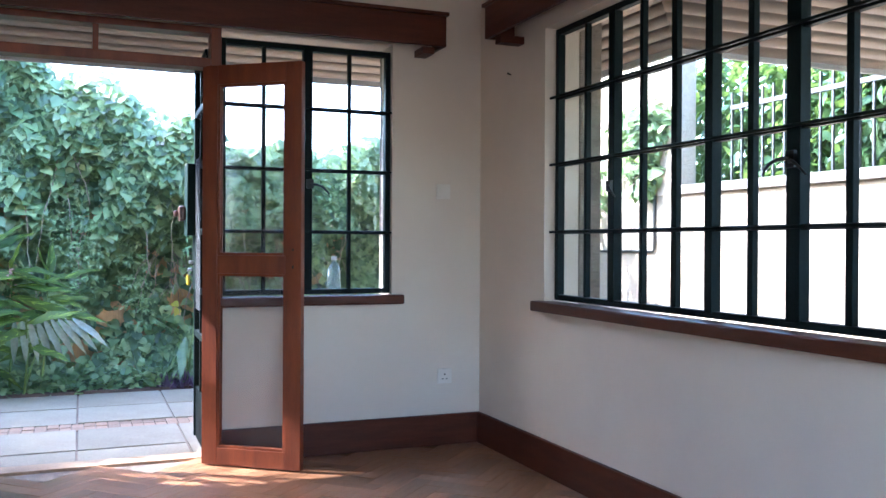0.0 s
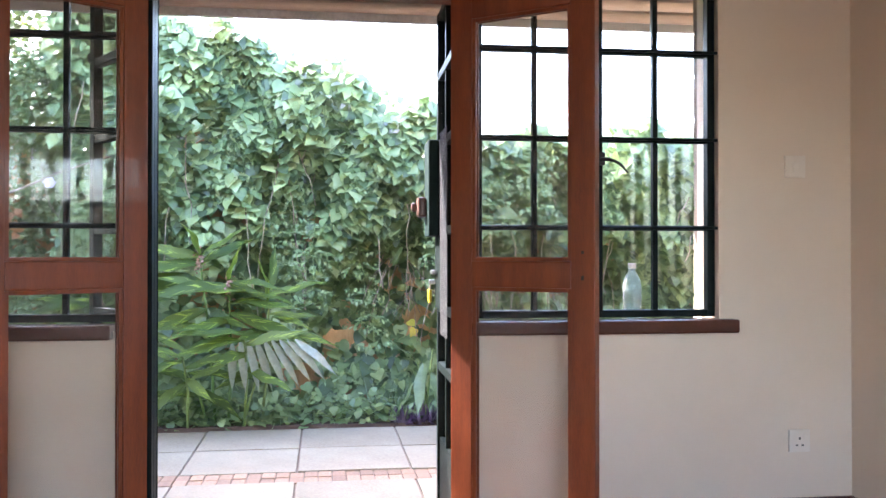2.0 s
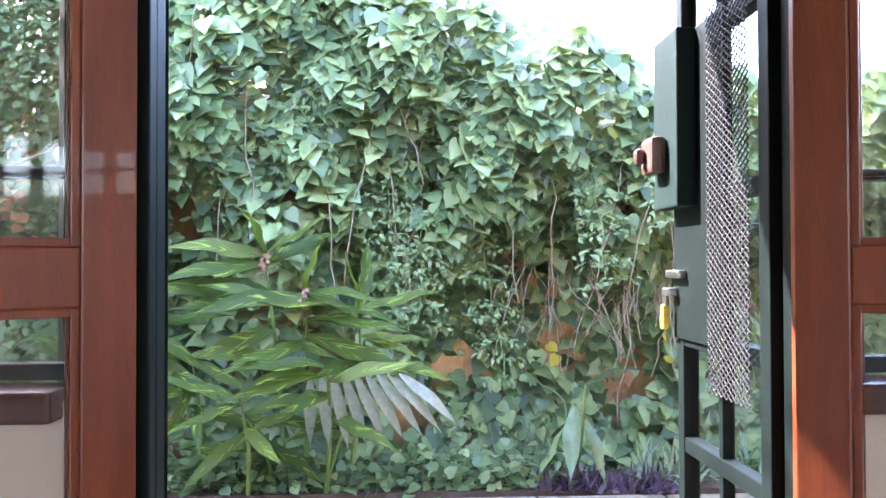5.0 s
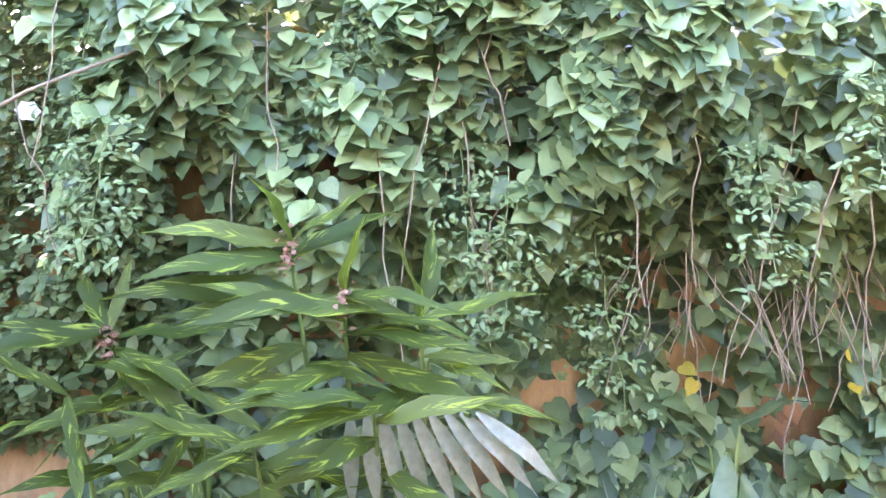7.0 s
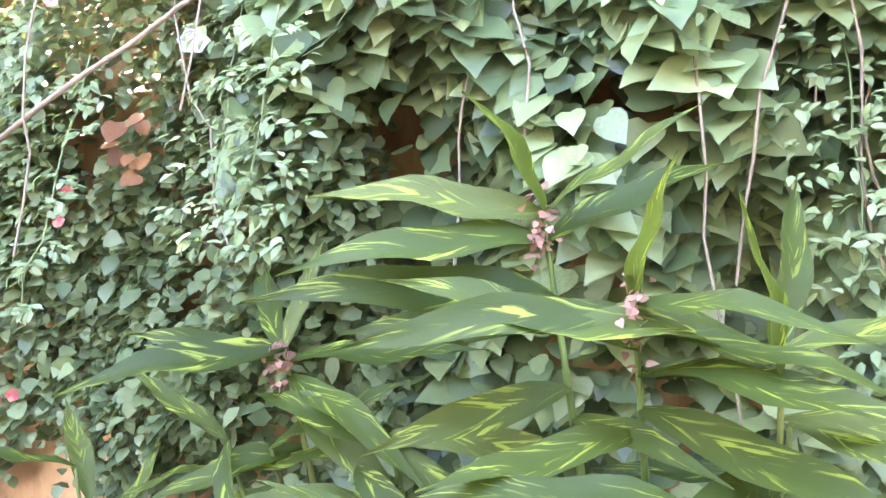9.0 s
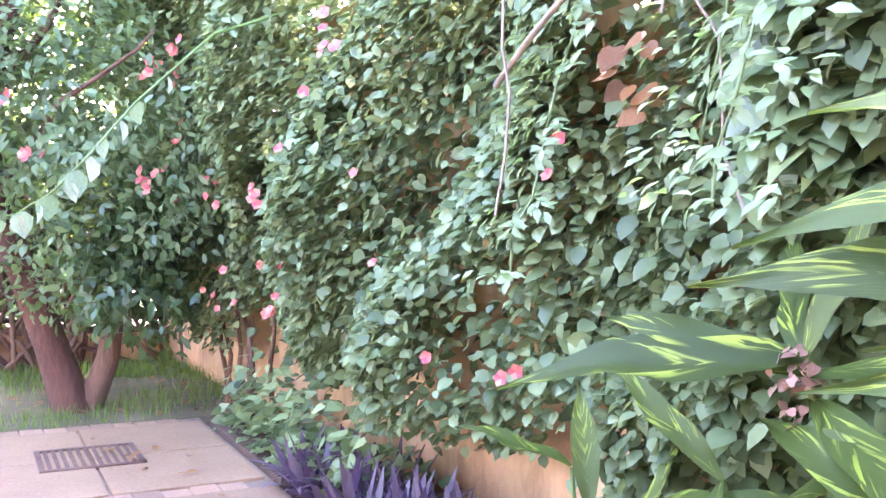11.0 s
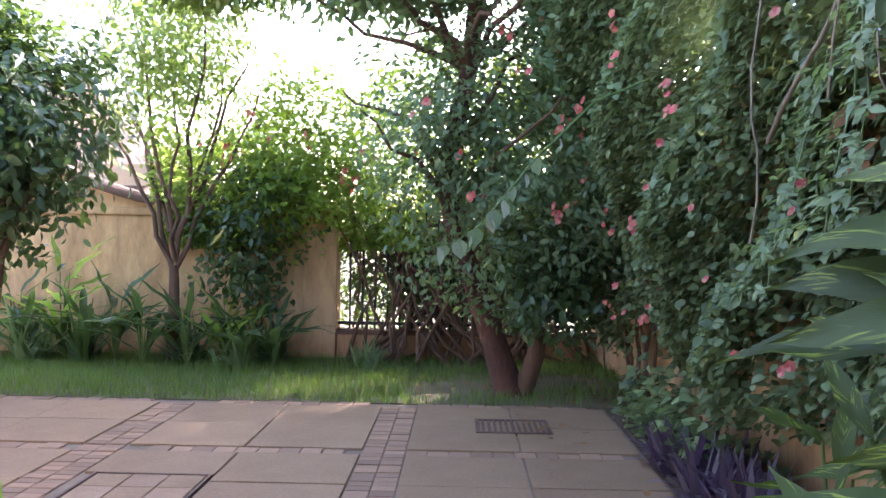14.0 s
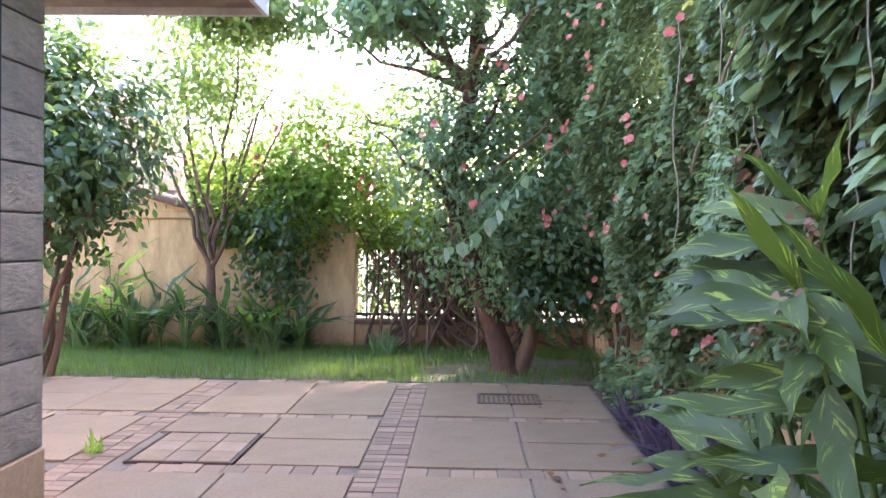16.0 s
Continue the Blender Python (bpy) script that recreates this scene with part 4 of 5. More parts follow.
creeper = thing("creeper", "dense green heart leaved creeper covering the garden wall", "climbing plant", (0, 0, 0))
p, o = vine_leaves(42000, -0.95, 4.2, 11)
leaf_cloud("foliage", p, o, (0.055, 0.115), HEART, VINE, creeper, 12, hang=1.1, face=1.15, jitter=0.36)
rng = np.random.default_rng(19)
nn = 9000
x = rng.uniform(-1.0, 4.2, nn)
z = 1.5 + rng.uniform(0, 1, nn) * (vine_top(x) - 1.55)
y = wall_y(x) - rng.uniform(-0.2, 0.35, nn)
leaf_cloud("foliage", np.stack([x, y, z], 1), np.tile((0, -1, 0.3), (nn, 1)), (0.06, 0.095), HEART, VINE, creeper, 20, hang=0.8, face=1.1, jitter=0.35)
p, o = vine_leaves(2500, 4.2, 7.0, 13)
leaf_cloud("foliage", p, o, (0.07, 0.12), HEART, VINE, creeper, 14, hang=0.9)
rr = random.Random(5)
for i in range(46):
    x = rr.uniform(-1.6, 4.0)
    zt = float(vine_top(x)) * rr.uniform(0.55, 0.95)
    y0 = wall_y(x) - float(vine_front(x, zt)) - rr.uniform(-0.1, 0.05)
    ln = rr.uniform(0.4, 1.1)
    pts = bend((x, y0, zt), (x + rr.uniform(-0.2, 0.2), y0 + rr.uniform(0, 0.2), max(zt - ln, 0.25)), 0, 0.025, 8, rr)
    tubes("stem", [(pts, [0.0035] * 8)], TWIG, creeper, "", 4)
for i in range(60):
    x = rr.uniform(1.2, 2.5)
    pts = bend((x, wall_y(x) - 0.3, 1.25 + rr.uniform(-0.1, 0.1)), (x + rr.uniform(-0.4, 0.4), wall_y(x) - rr.uniform(0.2, 0.6), rr.uniform(0.5, 0.95)), rr.uniform(-0.05, 0.12), 0.02, 7, rr)
    tubes("dry_stem", [(pts, [0.0026] * 7)], TWIG, creeper, "", 4)
# leaves of the front layer, each by itself
single = np_mesh("leaf", HEART[0], HEART[1])
single.materials.append(VINE)
for i in range(270):
    x = rr.uniform(-0.5, 2.2)
    zz = rr.uniform(0.95, 0.97 * float(vine_top(x)))
    at = Vector((x, wall_y(x) - float(vine_front(x, zz)) - 0.015, zz))
    ob = link("leaf", single, None, creeper)
    k = rr.uniform(0.06, 0.095)
    ob.matrix_basis = Matrix.LocRotScale(at, Euler((radians(-115 + rr.uniform(-30, 25)), radians(rr.uniform(-35, 35)), radians(rr.uniform(-40, 40)))), Vector((k, k, k)))


def spray(at, length, seed, droop=1.0):
    """A hanging jasmine shoot with pairs of small leaflets."""
    r = random.Random(seed)
    end = Vector(at) + Vector((r.uniform(-0.12, 0.12), r.uniform(-0.12, 0.0), -length * droop))
    pts = bend(at, end, 0.02, 0.012, 9, r)
    tubes("shoot", [(pts, [0.003] * 9)], FERNY, creeper, "", 4)
    places, ways = [], []
    for q in pts[1:]:
        for side in (-1, 1):
            fl_ = side * r.uniform(0.7, 1.0)
            tip_ = Vector((fl_ * 0.16, r.uniform(-0.08, 0.0), r.uniform(-0.06, 0.03)))
            for k in range(6):
                c = q + tip_ * (k + 0.4) / 6
                for ud in (-1, 1):
                    places.append((c.x, c.y, c.z + ud * 0.008))
                    ways.append((fl_ * 0.4, -0.8, 0.3 + 0.5 * ud))
    leaf_cloud("foliage", places, ways, (0.028, 0.046), OVAL, FERNY, creeper, seed, hang=0.4, jitter=0.2, label="light green feathery jasmine leaflets")


for i, (x, zt, ln) in enumerate(((0.55, 1.55, 0.55), (0.72, 1.40, 0.6), (1.02, 1.25, 0.75), (1.15, 1.05, 0.4), (-0.75, 1.95, 0.8), (-0.62, 1.6, 0.55), (1.9, 1.7, 0.4), (1.55, 1.5, 0.5), (0.2, 1.95, 0.4), (-1.35, 1.6, 0.7), (2.2, 1.9, 0.5), (2.7, 1.9, 0.6))):
    spray((x, wall_y(x) - float(vine_front(x, zt)) - 0.05, zt), ln, 300 + i)
for i, (at, mat, nm, n_) in enumerate((((-1.28, 2.96, 1.36), DEAD, "dead_leaf", 9), ((2.05, 3.3, 0.62), YELLOW, "yellow_leaf", 2), ((1.45, 3.3, 0.55), YELLOW, "yellow_leaf", 2), ((1.8, 3.35, 0.42), DEAD, "dead_leaf", 6))):
    for k in range(n_):
        me = single.copy()
        me.materials.clear()
        me.materials.append(mat)
        ob = link(nm, me, None, creeper, "withered brown leaf" if mat == DEAD else "yellow leaf")
        q = rr.uniform(0.045, 0.075)
        ob.matrix_basis = Matrix.LocRotScale(Vector(at) + Vector((rr.uniform(-0.07, 0.07), rr.uniform(-0.05, 0.02), rr.uniform(-0.1, 0.1))), Euler((radians(-115 + rr.uniform(-30, 30)), radians(rr.uniform(-50, 50)), radians(rr.uniform(-50, 50)))), Vector((q, q, q)))

# ---- bougainvillea further along ----
boug = thing("bougainvillea", "overgrown bougainvillea with small pink flowers on the garden wall", "climbing plant")


def boug_leaves(n, seed):
    rng = np.random.default_rng(seed)
    x = rng.uniform(-6.6, -0.55, n)
    z = 0.35 + rng.uniform(0, 1, n) ** 0.9 * (vine_top(x) + 0.35 - 0.35)
    d = np.interp(z, (0.3, 0.6, 1.2, 2.0, 3.4), (0.16, 0.34, 0.42, 0.55, 0.95)) + 0.14 * np.sin(x * 2.3 + z * 2.1) + 0.1 * np.sin(x * 6 - z * 5)
    d *= np.interp(x, (-6.6, -4.5, -1.0), (0.9, 1.0, 0.75))
    k = rng.uniform(0, 1, n) < np.clip(0.7 + 0.5 * np.sin(x * 5.1 + z * 3.7) + 0.45 * np.sin(x * 9.7 - z * 8.3), 0.06, 1) * np.interp(z, (0.3, 0.45, 0.6), (0.3, 0.85, 1))
    k &= rng.uniform(0, 1, n) < np.where((x < -4.4) & (z < 1.35), 0.3, 1.0)
    x, z, d = x[k], z[k], d[k]
    d = np.clip(d, 0.05, 1.4)
    y = wall_y(x) - d * (1 - 0.5 * rng.uniform(0, 1, len(x)) ** 2)
    o = np.stack([rng.normal(0, 0.3, len(x)), -np.ones(len(x)), np.full(len(x), 0.4)], 1)
    return np.stack([x, y, z + G], 1), o


p, o = boug_leaves(142000, 21)
leaf_cloud("foliage", p, o, (0.030, 0.064), BROAD, BOUG, boug, 22, hang=0.5, jitter=0.4)


rng = np.random.default_rng(29)
nn = 14000
x = rng.uniform(-6.6, -0.7, nn)
z = rng.uniform(0.55, 3.3, nn)
y = wall_y(x) - rng.uniform(-0.2, 0.25, nn)
leaf_cloud("foliage", np.stack([x, y, z], 1), np.tile((0, -1, 0.3), (nn, 1)), (0.05, 0.09), BROAD, BOUG, boug, 23, hang=0.5)


def flower(parent, at, size, mat, seed, petals=5, name="flower"):
    rng = random.Random(seed)
    vs, fs = [], []
    ax = Vector((rng.uniform(0.1, 1.3), -0.8, rng.uniform(-0.1, 0.7))).normalized()
    a = ax.cross(Vector((0, 0, 1))).normalized()
    b = ax.cross(a)
    for k in range(petals):
        w = 2 * math.pi * k / petals
        d = a * math.cos(w) + b * math.sin(w)
        s = a * -math.sin(w) + b * math.cos(w)
        q = len(vs)
        vs += [Vector((0, 0, 0)), d * 0.6 + s * 0.52 + ax * 0.22, d * 1.0 + ax * 0.3, d * 0.6 - s * 0.52 + ax * 0.22]
        fs.append((q, q + 1, q + 2, q + 3))
    vs = [v * size for v in vs]
    ob = link(name, np_mesh(name, [tuple(v) for v in vs], fs), mat, parent)
    ob.location = at
    return ob


for i in range(46):
    x = rr.uniform(-4.8, -1.1)
    zz = rr.uniform(0.6, 2.6)
    d = float(np.interp(zz, (0.3, 0.6, 1.2, 2.0, 3.4), (0.16, 0.34, 0.42, 0.55, 0.95)))
    c = Vector((x, wall_y(x) - d - 0.10, zz))
    for k in range(rr.choice((1, 1, 2, 3))):
        flower(boug, c + Vector((rr.uniform(-0.05, 0.05), rr.uniform(-0.04, 0.02), rr.uniform(-0.05, 0.05))), rr.uniform(0.017, 0.027), PINK, i * 7 + k, 5)
for at in ((-1.12, 2.93, 1.80), (-1.03, 2.93, 1.61)):
    flower(creeper, at, 0.045, WHITEF, 3, 6, "white_flower")

for i in range(6):
    a_ = Vector((-4.9 + 0.16 * i, wall_y(-4.6) - 0.16, G))
    tubes("stem", [(bend(a_, a_ + Vector((rr.uniform(-0.5, 0.6), rr.uniform(-0.25, 0.05), rr.uniform(0.6, 1.1))), 0.12, 0.02, 8, rr), [0.016, 0.015, 0.014, 0.012, 0.011, 0.009, 0.007, 0.005])], BARK, boug, "", 6)

# ---- variegated ginger ----
def ginger_blade(seed, width=0.12, curl=0.10, fold=0.22):
    """A unit-long lance blade along +x with a folded midrib and a drooping tip."""
    rng = random.Random(seed)
    n = 10
    vs, fs, uvs = [], [], []
    tw = rng.uniform(-0.5, 0.5)
    for i in range(n + 1):
        t = i / n
        w = width * (math.sin(math.pi * min(1, t * 1.04 + 0.03)) ** 0.75) * (1 - 0.25 * t) if i < n else 0.0015
        z = -curl * t * t * 1.6 + 0.02 * math.sin(t * 9 + seed)
        for k, s in enumerate((-1, -0.5, 0, 0.5, 1)):
            ang = tw * (t - 0.3)
            yy, zz = s * w, abs(s) * w * fold + 0.012 * math.sin(t * 16 + s * 3 + seed) * abs(s)
            vs.append((t, yy * math.cos(ang) - zz * math.sin(ang), z + yy * math.sin(ang) + zz * math.cos(ang)))
            uvs.append((s, t))
    for i in range(n):
        for k in range(4):
            a = i * 5 + k
            fs.append((a, a + 1, a + 6, a + 5))
    me = np_mesh("leaf", vs, fs)
    lay = me.uv_layers.new(name="blade")
    for lp in me.loops:
        lay.data[lp.index].uv = uvs[lp.vertex_index]
    me.materials.append(GINGER)
    return me


BLADES = [ginger_blade(i, 0.088 + 0.011 * (i % 3), 0.05 + 0.05 * (i % 4), 0.18 + 0.06 * (i % 3)) for i in range(8)]
ginger = thing("ginger_plant", "large variegated ginger with long green and yellow striped leaves", "plant", (0, 0, 0))
gr = random.Random(9)


def ginger_leaf(at, heading, rise, length, k=None):
    ob = link("leaf", BLADES[gr.randrange(8) if k is None else k], None, ginger)
    ob.matrix_basis = Matrix.LocRotScale(Vector(at), Euler((radians(math.copysign(gr.uniform(22, 54), math.cos(radians(heading))) + gr.uniform(-8, 8)), radians(-rise), radians(heading))), Vector((length, length, length)))
    return ob


def cane(base, top, leaves, bloom=False):
    """leaves: (height 0 to 1, heading, rise, length)."""
    b, t = Vector(base), Vector(top)
    mid = b.lerp(t, 0.55) + (b - t).cross(Vector((0, 1, 0))).normalized() * 0.02
    pts = [b, b.lerp(mid, 0.5), mid, mid.lerp(t, 0.5), t]
    tubes("cane", [(pts, [0.011, 0.010, 0.009, 0.007, 0.005])], CANE, ginger)
    for h, hd, rs, ln in leaves:
        i = min(int(h * 4), 3)
        ginger_leaf(pts[i].lerp(pts[i + 1], h * 4 - i), hd, rs, ln)
    if bloom:
        rng = np.random.default_rng(int(abs(t.x) * 100))
        q = np.array(t) + rng.normal(0, 1, (48, 3)) * np.array((0.015, 0.015, 0.036)) + np.array((0, -0.02, -0.03))
        leaf_cloud("seed_head", q, np.tile((0, -1, 0.2), (48, 1)), (0.012, 0.022), HEART, DRYF, ginger, 3, label="dry brownish pink seed head")


cane((0.05, 2.95, G), (-0.03, 2.74, 1.12), [(0.95, 228, 5, 0.52), (1, 216, 12, 0.46), (0.84, 224, 9, 0.60), (1, -16, 34, 0.38), (0.95, 16, 35, 0.42), (1, 265, 48, 0.34), (0.78, 205, 4, 0.46), (0.66, 232, -8, 0.46), (0.6, -50, 5, 0.4)], True)
cane((0.14, 2.92, G), (0.17, 2.63, 0.95), [(0.9, 200, 22, 0.50), (0.99, 285, 58, 0.34), (1, -30, 7, 0.40), (0.85, -31, 7, 0.54), (0.93, -16, 4, 0.46), (0.77, -22, -12, 0.54), (0.98, 222, 3, 0.54), (0.86, 9, -1, 0.38), (0.72, 236, -2, 0.5), (0.62, 218, -12, 0.46)], True)
cane((-0.62, 3.02, G), (-0.68, 2.82, 0.82), [(1, 140, 39, 0.42), (1, 73, 67, 0.3), (1, 226, 0, 0.50), (0.97, 0, 8, 0.5), (0.92, -32, -7, 0.5), (0.84, -28, -20, 0.42), (0.97, 200, 13, 0.40), (0.7, 215, -12, 0.4)], True)
cane((-0.78, 3.0, G), (-0.82, 2.8, 0.60), [(1.0, 180, 30, 0.36), (1, -61, -40, 0.34), (0.85, -7, 26, 0.32), (0.73, -69, -30, 0.34), (0.55, -17, 27, 0.38)])
cane((-0.36, 2.98, G), (-0.36, 2.72, 0.66), [(0.96, -24, -18, 0.34), (0.82, -100, -40, 0.30), (0.63, -87, -25, 0.32), (1, -7, 4, 0.42), (0.96, 178, 20, 0.42), (0.75, 215, -14, 0.36)])
cane((0.36, 2.98, G), (0.42, 2.72, 0.86), [(0.65, -13, 6, 0.46), (1, 7, 19, 0.44), (0.85, 3, -1, 0.34), (1, 75, 62, 0.40), (1, 210, 13, 0.62), (0.7, -110, 2, 0.46), (0.95, 262, 55, 0.40)])
cane((0.25, 2.86, G), (0.28, 2.50, 0.62), [(1, 206, 14, 0.50), (0.95, 210, -2, 0.50), (0.9, -20, 15, 0.44), (0.75, 180, -12, 0.48), (0.8, 250, 0, 0.42), (0.6, -40, -10, 0.42)])
cane((-0.12, 2.85, G), (-0.10, 2.52, 0.48), [(1, 190, 20, 0.44), (0.95, 235, 0, 0.42), (0.85, -15, 18, 0.42), (0.7, -60, -12, 0.4)])
for i in range(4):
    bx = -0.66 + 0.32 * i + gr.uniform(-0.05, 0.05)
    tp = (bx + gr.uniform(-0.12, 0.12), gr.uniform(2.72, 2.9), gr.uniform(0.35, 0.72))
    lv = []
    for k in range(4):
        side = 180 if k % 2 else 0
        lv.append((1 - k * 0.16, side + gr.uniform(-60, 12) * (1 if side == 0 else -1), gr.uniform(-10, 35) - k * 8, gr.uniform(0.34, 0.46)))
    cane((bx, gr.uniform(2.93, 3.1), G), tp, lv)

# grey drooping fronds
fr = thing("drooping_frond_plant", "grey green plant with a fan of hanging leaves", "plant")
FBLADE = ginger_blade(3, 0.10, 0.25, 0.1)
FB = FBLADE.copy()
FB.materials.clear()
FB.materials.append(FROND)
stem_pts = bend((0.24, 2.85, G), (0.58, 2.52, 0.58), 0.2, 0.0, 8)
tubes("stem", [(stem_pts, [0.008] * 8)], CANE, fr)
for k in range(9):
    t = k / 8
    at = Vector((0.20 + 0.40 * t, 2.58 - 0.06 * t, 0.58 + 0.01 * t))
    ob = link("leaf", FB, None, fr)
    ob.matrix_basis = Matrix.LocRotScale(at, Euler((radians(72 - 10 * t), radians(90 - 56 * t), radians(-12 + 4 * t))), Vector((0.36, 0.30, 0.36)))


def broad_plant(name, label, at, leaves, seed, mat=None, width=1.0):
    pl = thing(name, label, "plant", at, name.replace("_", " ") + "s in the garden")
    r = random.Random(seed)
    for hd, rs, ln, h in leaves:
        me = BLADES[r.randrange(8)]
        if mat:
            me = me.copy()
            me.materials.clear()
            me.materials.append(mat)
        top = Vector((math.cos(radians(hd)) * 0.06, math.sin(radians(hd)) * 0.06, h))
        tubes("stalk", [(bend((0, 0, 0), top, 0.0, 0.005, 4, r), [0.008, 0.007, 0.006, 0.005])], CANE, pl)
        ob = link("leaf", me, None, pl)
        ob.matrix_basis = Matrix.LocRotScale(top, Euler((radians(r.uniform(-15, 15)), radians(-rs), radians(hd))), Vector((ln, ln * width, ln)))
    return pl


broad_plant("canna", "green broad leaved plant growing in the bed", (1.5, 3.0, G), [(30, 25, 0.42, 0.5), (170, 40, 0.28, 0.42), (250, -55, 0.4, 0.42), (200, -50, 0.36, 0.3), (300, -60, 0.35, 0.35)], 4, VINE, 1.3)
broad_plant("canna", "green broad leaved plant growing in the bed", (-1.35, 2.95, G), [(200, 15, 0.36, 0.5), (80, 60, 0.34, 0.3), (150, 50, 0.36, 0.4), (-60, 20, 0.38, 0.35), (20, 30, 0.36, 0.42)], 6, None, 1.1)


def tuft(name, label, at, count, length, mat, seed, spread=0.15, droop=0.35, width=0.012):
    """A clump of arching strap leaves as one plant."""
    r = random.Random(seed)
    vs, fs = [], []
    for i in range(count):
        a = r.uniform(0, 2 * math.pi)
        ln = length * r.uniform(0.6, 1.1)
        lean = r.uniform(0.2, 1.0)
        bx, by = r.uniform(-spread, spread), r.uniform(-spread, spread) * 0.6
        o = len(vs)
        for k in range(5):
            t = k / 4
            rad = ln * lean * t
            zz = ln * (t * (1.15 - lean * 0.5) - droop * lean * t * t * 1.6)
            w = width * (1 - t * 0.92)
            vs.append((bx + math.cos(a) * rad - math.sin(a) * w, by + math.sin(a) * rad + math.cos(a) * w, max(zz, 0.005)))
            vs.append((bx + math.cos(a) * rad + math.sin(a) * w, by + math.sin(a) * rad - math.cos(a) * w, max(zz, 0.005)))
        for k in range(4):
            fs.append((o + 2 * k, o + 2 * k + 1, o + 2 * k + 3, o + 2 * k + 2))
    ob = link(name, np_mesh(name, vs, fs), mat)
    ob.location = at
    return tagged(ob, label, "plant", name.replace("_", " ") + "s in the garden")


for i, (x, y) in enumerate(((1.95, 2.98), (1.2, 3.05), (2.3, 3.1))):
    tuft("spider_plant", "tuft of grey green striped strap leaves in the bed", (x, y, G), 70, 0.34, STRAP, i + 30)
for i, (x, y) in enumerate(((1.55, 2.88), (1.8, 2.86), (1.35, 2.9))):
    tuft("purple_plant", "low clump of dark purple leaves in the bed", (x, y, G), 60, 0.16, PURPLE, i + 40, 0.12, 0.2, 0.018)
for i in range(7):
    x = -1.5 - i * 0.25
    tuft("purple_plant", "low clump of dark purple leaves in the bed", (x, 2.93 + 0.1 * (i % 2), G), 110, 0.30, PURPLE, i + 50, 0.17, 0.3, 0.034)
tuft("spider_plant", "tuft of grey green striped strap leaves in the bed", (-0.95, 2.9, G), 60, 0.3, STRAP, 61)
# low ground cover along the bed
rng = np.random.default_rng(71)
nn = 5600
x = rng.uniform(-4.3, 4.5, nn)
y = 2.84 + np.abs(rng.normal(0, 0.22, nn))
z = G + np.abs(rng.normal(0, 0.09, nn)) * np.interp(x, (-4.3, -2.5, -1), (2.0, 1.6, 1.0))
k = ((x < -2.6) | (x > -1.15)) & ((x < 1.45) | (x > 2.4))
x, y, z = x[k], y[k], z[k]
nn = len(x)
gc = leaf_cloud("ground_cover", np.stack([x, y, z], 1), np.tile((0, -0.5, 0.6), (nn, 1)), (0.035, 0.07), HEART, VINE, None, 72, hang=0.1)
tagged(gc, "low green leafy ground cover along the bed edge", "ground cover", kind="stuff")

# ---- trees and shrubs at the end of the garden ----
tree = thing("garden_tree", "leaning tree with red brown trunk and dark drooping crown", "tree", (0, 0, 0))
T0 = Vector((-5.05, 2.24, G - 0.03))
trunk = [T0, Vector((-5.1, 2.12, 0.3)), Vector((-5.12, 1.98, 0.7)), Vector((-5.12, 1.82, 1.1)), Vector((-5.05, 1.76, 1.6)), Vector((-4.9, 1.9, 2.2)), Vector((-4.8, 1.95, 2.9)), Vector((-4.85, 2.2, 3.6)), Vector((-4.9, 2.5, 4.4))]
tubes("trunk", [(trunk, [0.115, 0.09, 0.08, 0.076, 0.07, 0.06, 0.045, 0.035, 0.02])], REDBARK, tree, "", 10)
tubes("trunk", [([Vector((-5.05, 2.3, G - 0.03)), Vector((-5.0, 2.4, 0.25)), Vector((-5.05, 2.45, 0.6)), Vector((-5.2, 2.6, 1.2))], [0.075, 0.065, 0.05, 0.03])], BARK, tree, "", 9)
limbs = []
tr = random.Random(15)
for i in range(26):
    k = tr.randint(3, 6)
    a = trunk[k]
    e = a + Vector((tr.uniform(-1.0, 1.2), tr.uniform(-0.9, 1.2), tr.uniform(0.2, 1.2)))
    limbs.append((bend(a, e, 0.1, 0.06, 7, tr), [0.03, 0.026, 0.022, 0.017, 0.012, 0.008, 0.005]))
tubes("limb", limbs, BARK, tree, "", 5)
p1, o1 = clumps((-4.8, 2.2, 1.68), 1.08, 320, 42, 0.10, 81, (0.75, 0.92, 0.95), 0.35)
leaf_cloud("crown", p1, o1, (0.035, 0.08), OVAL, TREELEAF, tree, 82, hang=0.7)
p1, o1 = clumps((-6.1, 2.1, 3.95), 2.0, 620, 40, 0.13, 83, (1.2, 0.9, 0.34), 0.1)
leaf_cloud("crown", p1, o1, (0.04, 0.085), OVAL, TREELEAF, tree, 84, hang=0.7)
# unseen canopy and its limb, added to keep sun off the west paving
p1, o1 = clumps((-8.0, 2.0, 4.45), 1.7, 300, 40, 0.15, 99, (1.1, 1.1, 0.26), 0.1)
leaf_cloud("crown", p1, o1, (0.06, 0.11), OVAL, TREELEAF, tree, 100, hang=0.7)
tubes("limb", [(bend((-4.85, 2.2, 3.6), (-8.0, 2.0, 4.4), 0.1, 0.06, 8, tr), [0.045, 0.04, 0.035, 0.03, 0.025, 0.02, 0.014, 0.008])], BARK, tree, "", 6)
# extra crown too high to be seen, put there to shade the patio
p1, o1 = clumps((-4.9, 2.9, 4.5), 2.1, 420, 40, 0.15, 97, (1.1, 0.95, 0.3), 0.1)
leaf_cloud("crown", p1, o1, (0.06, 0.11), OVAL, TREELEAF, tree, 98, hang=0.7)
p1, o1 = clumps((-4.6, 3.0, 2.7), 0.95, 190, 40, 0.10, 89, (1.0, 0.9, 0.85), 0.3)
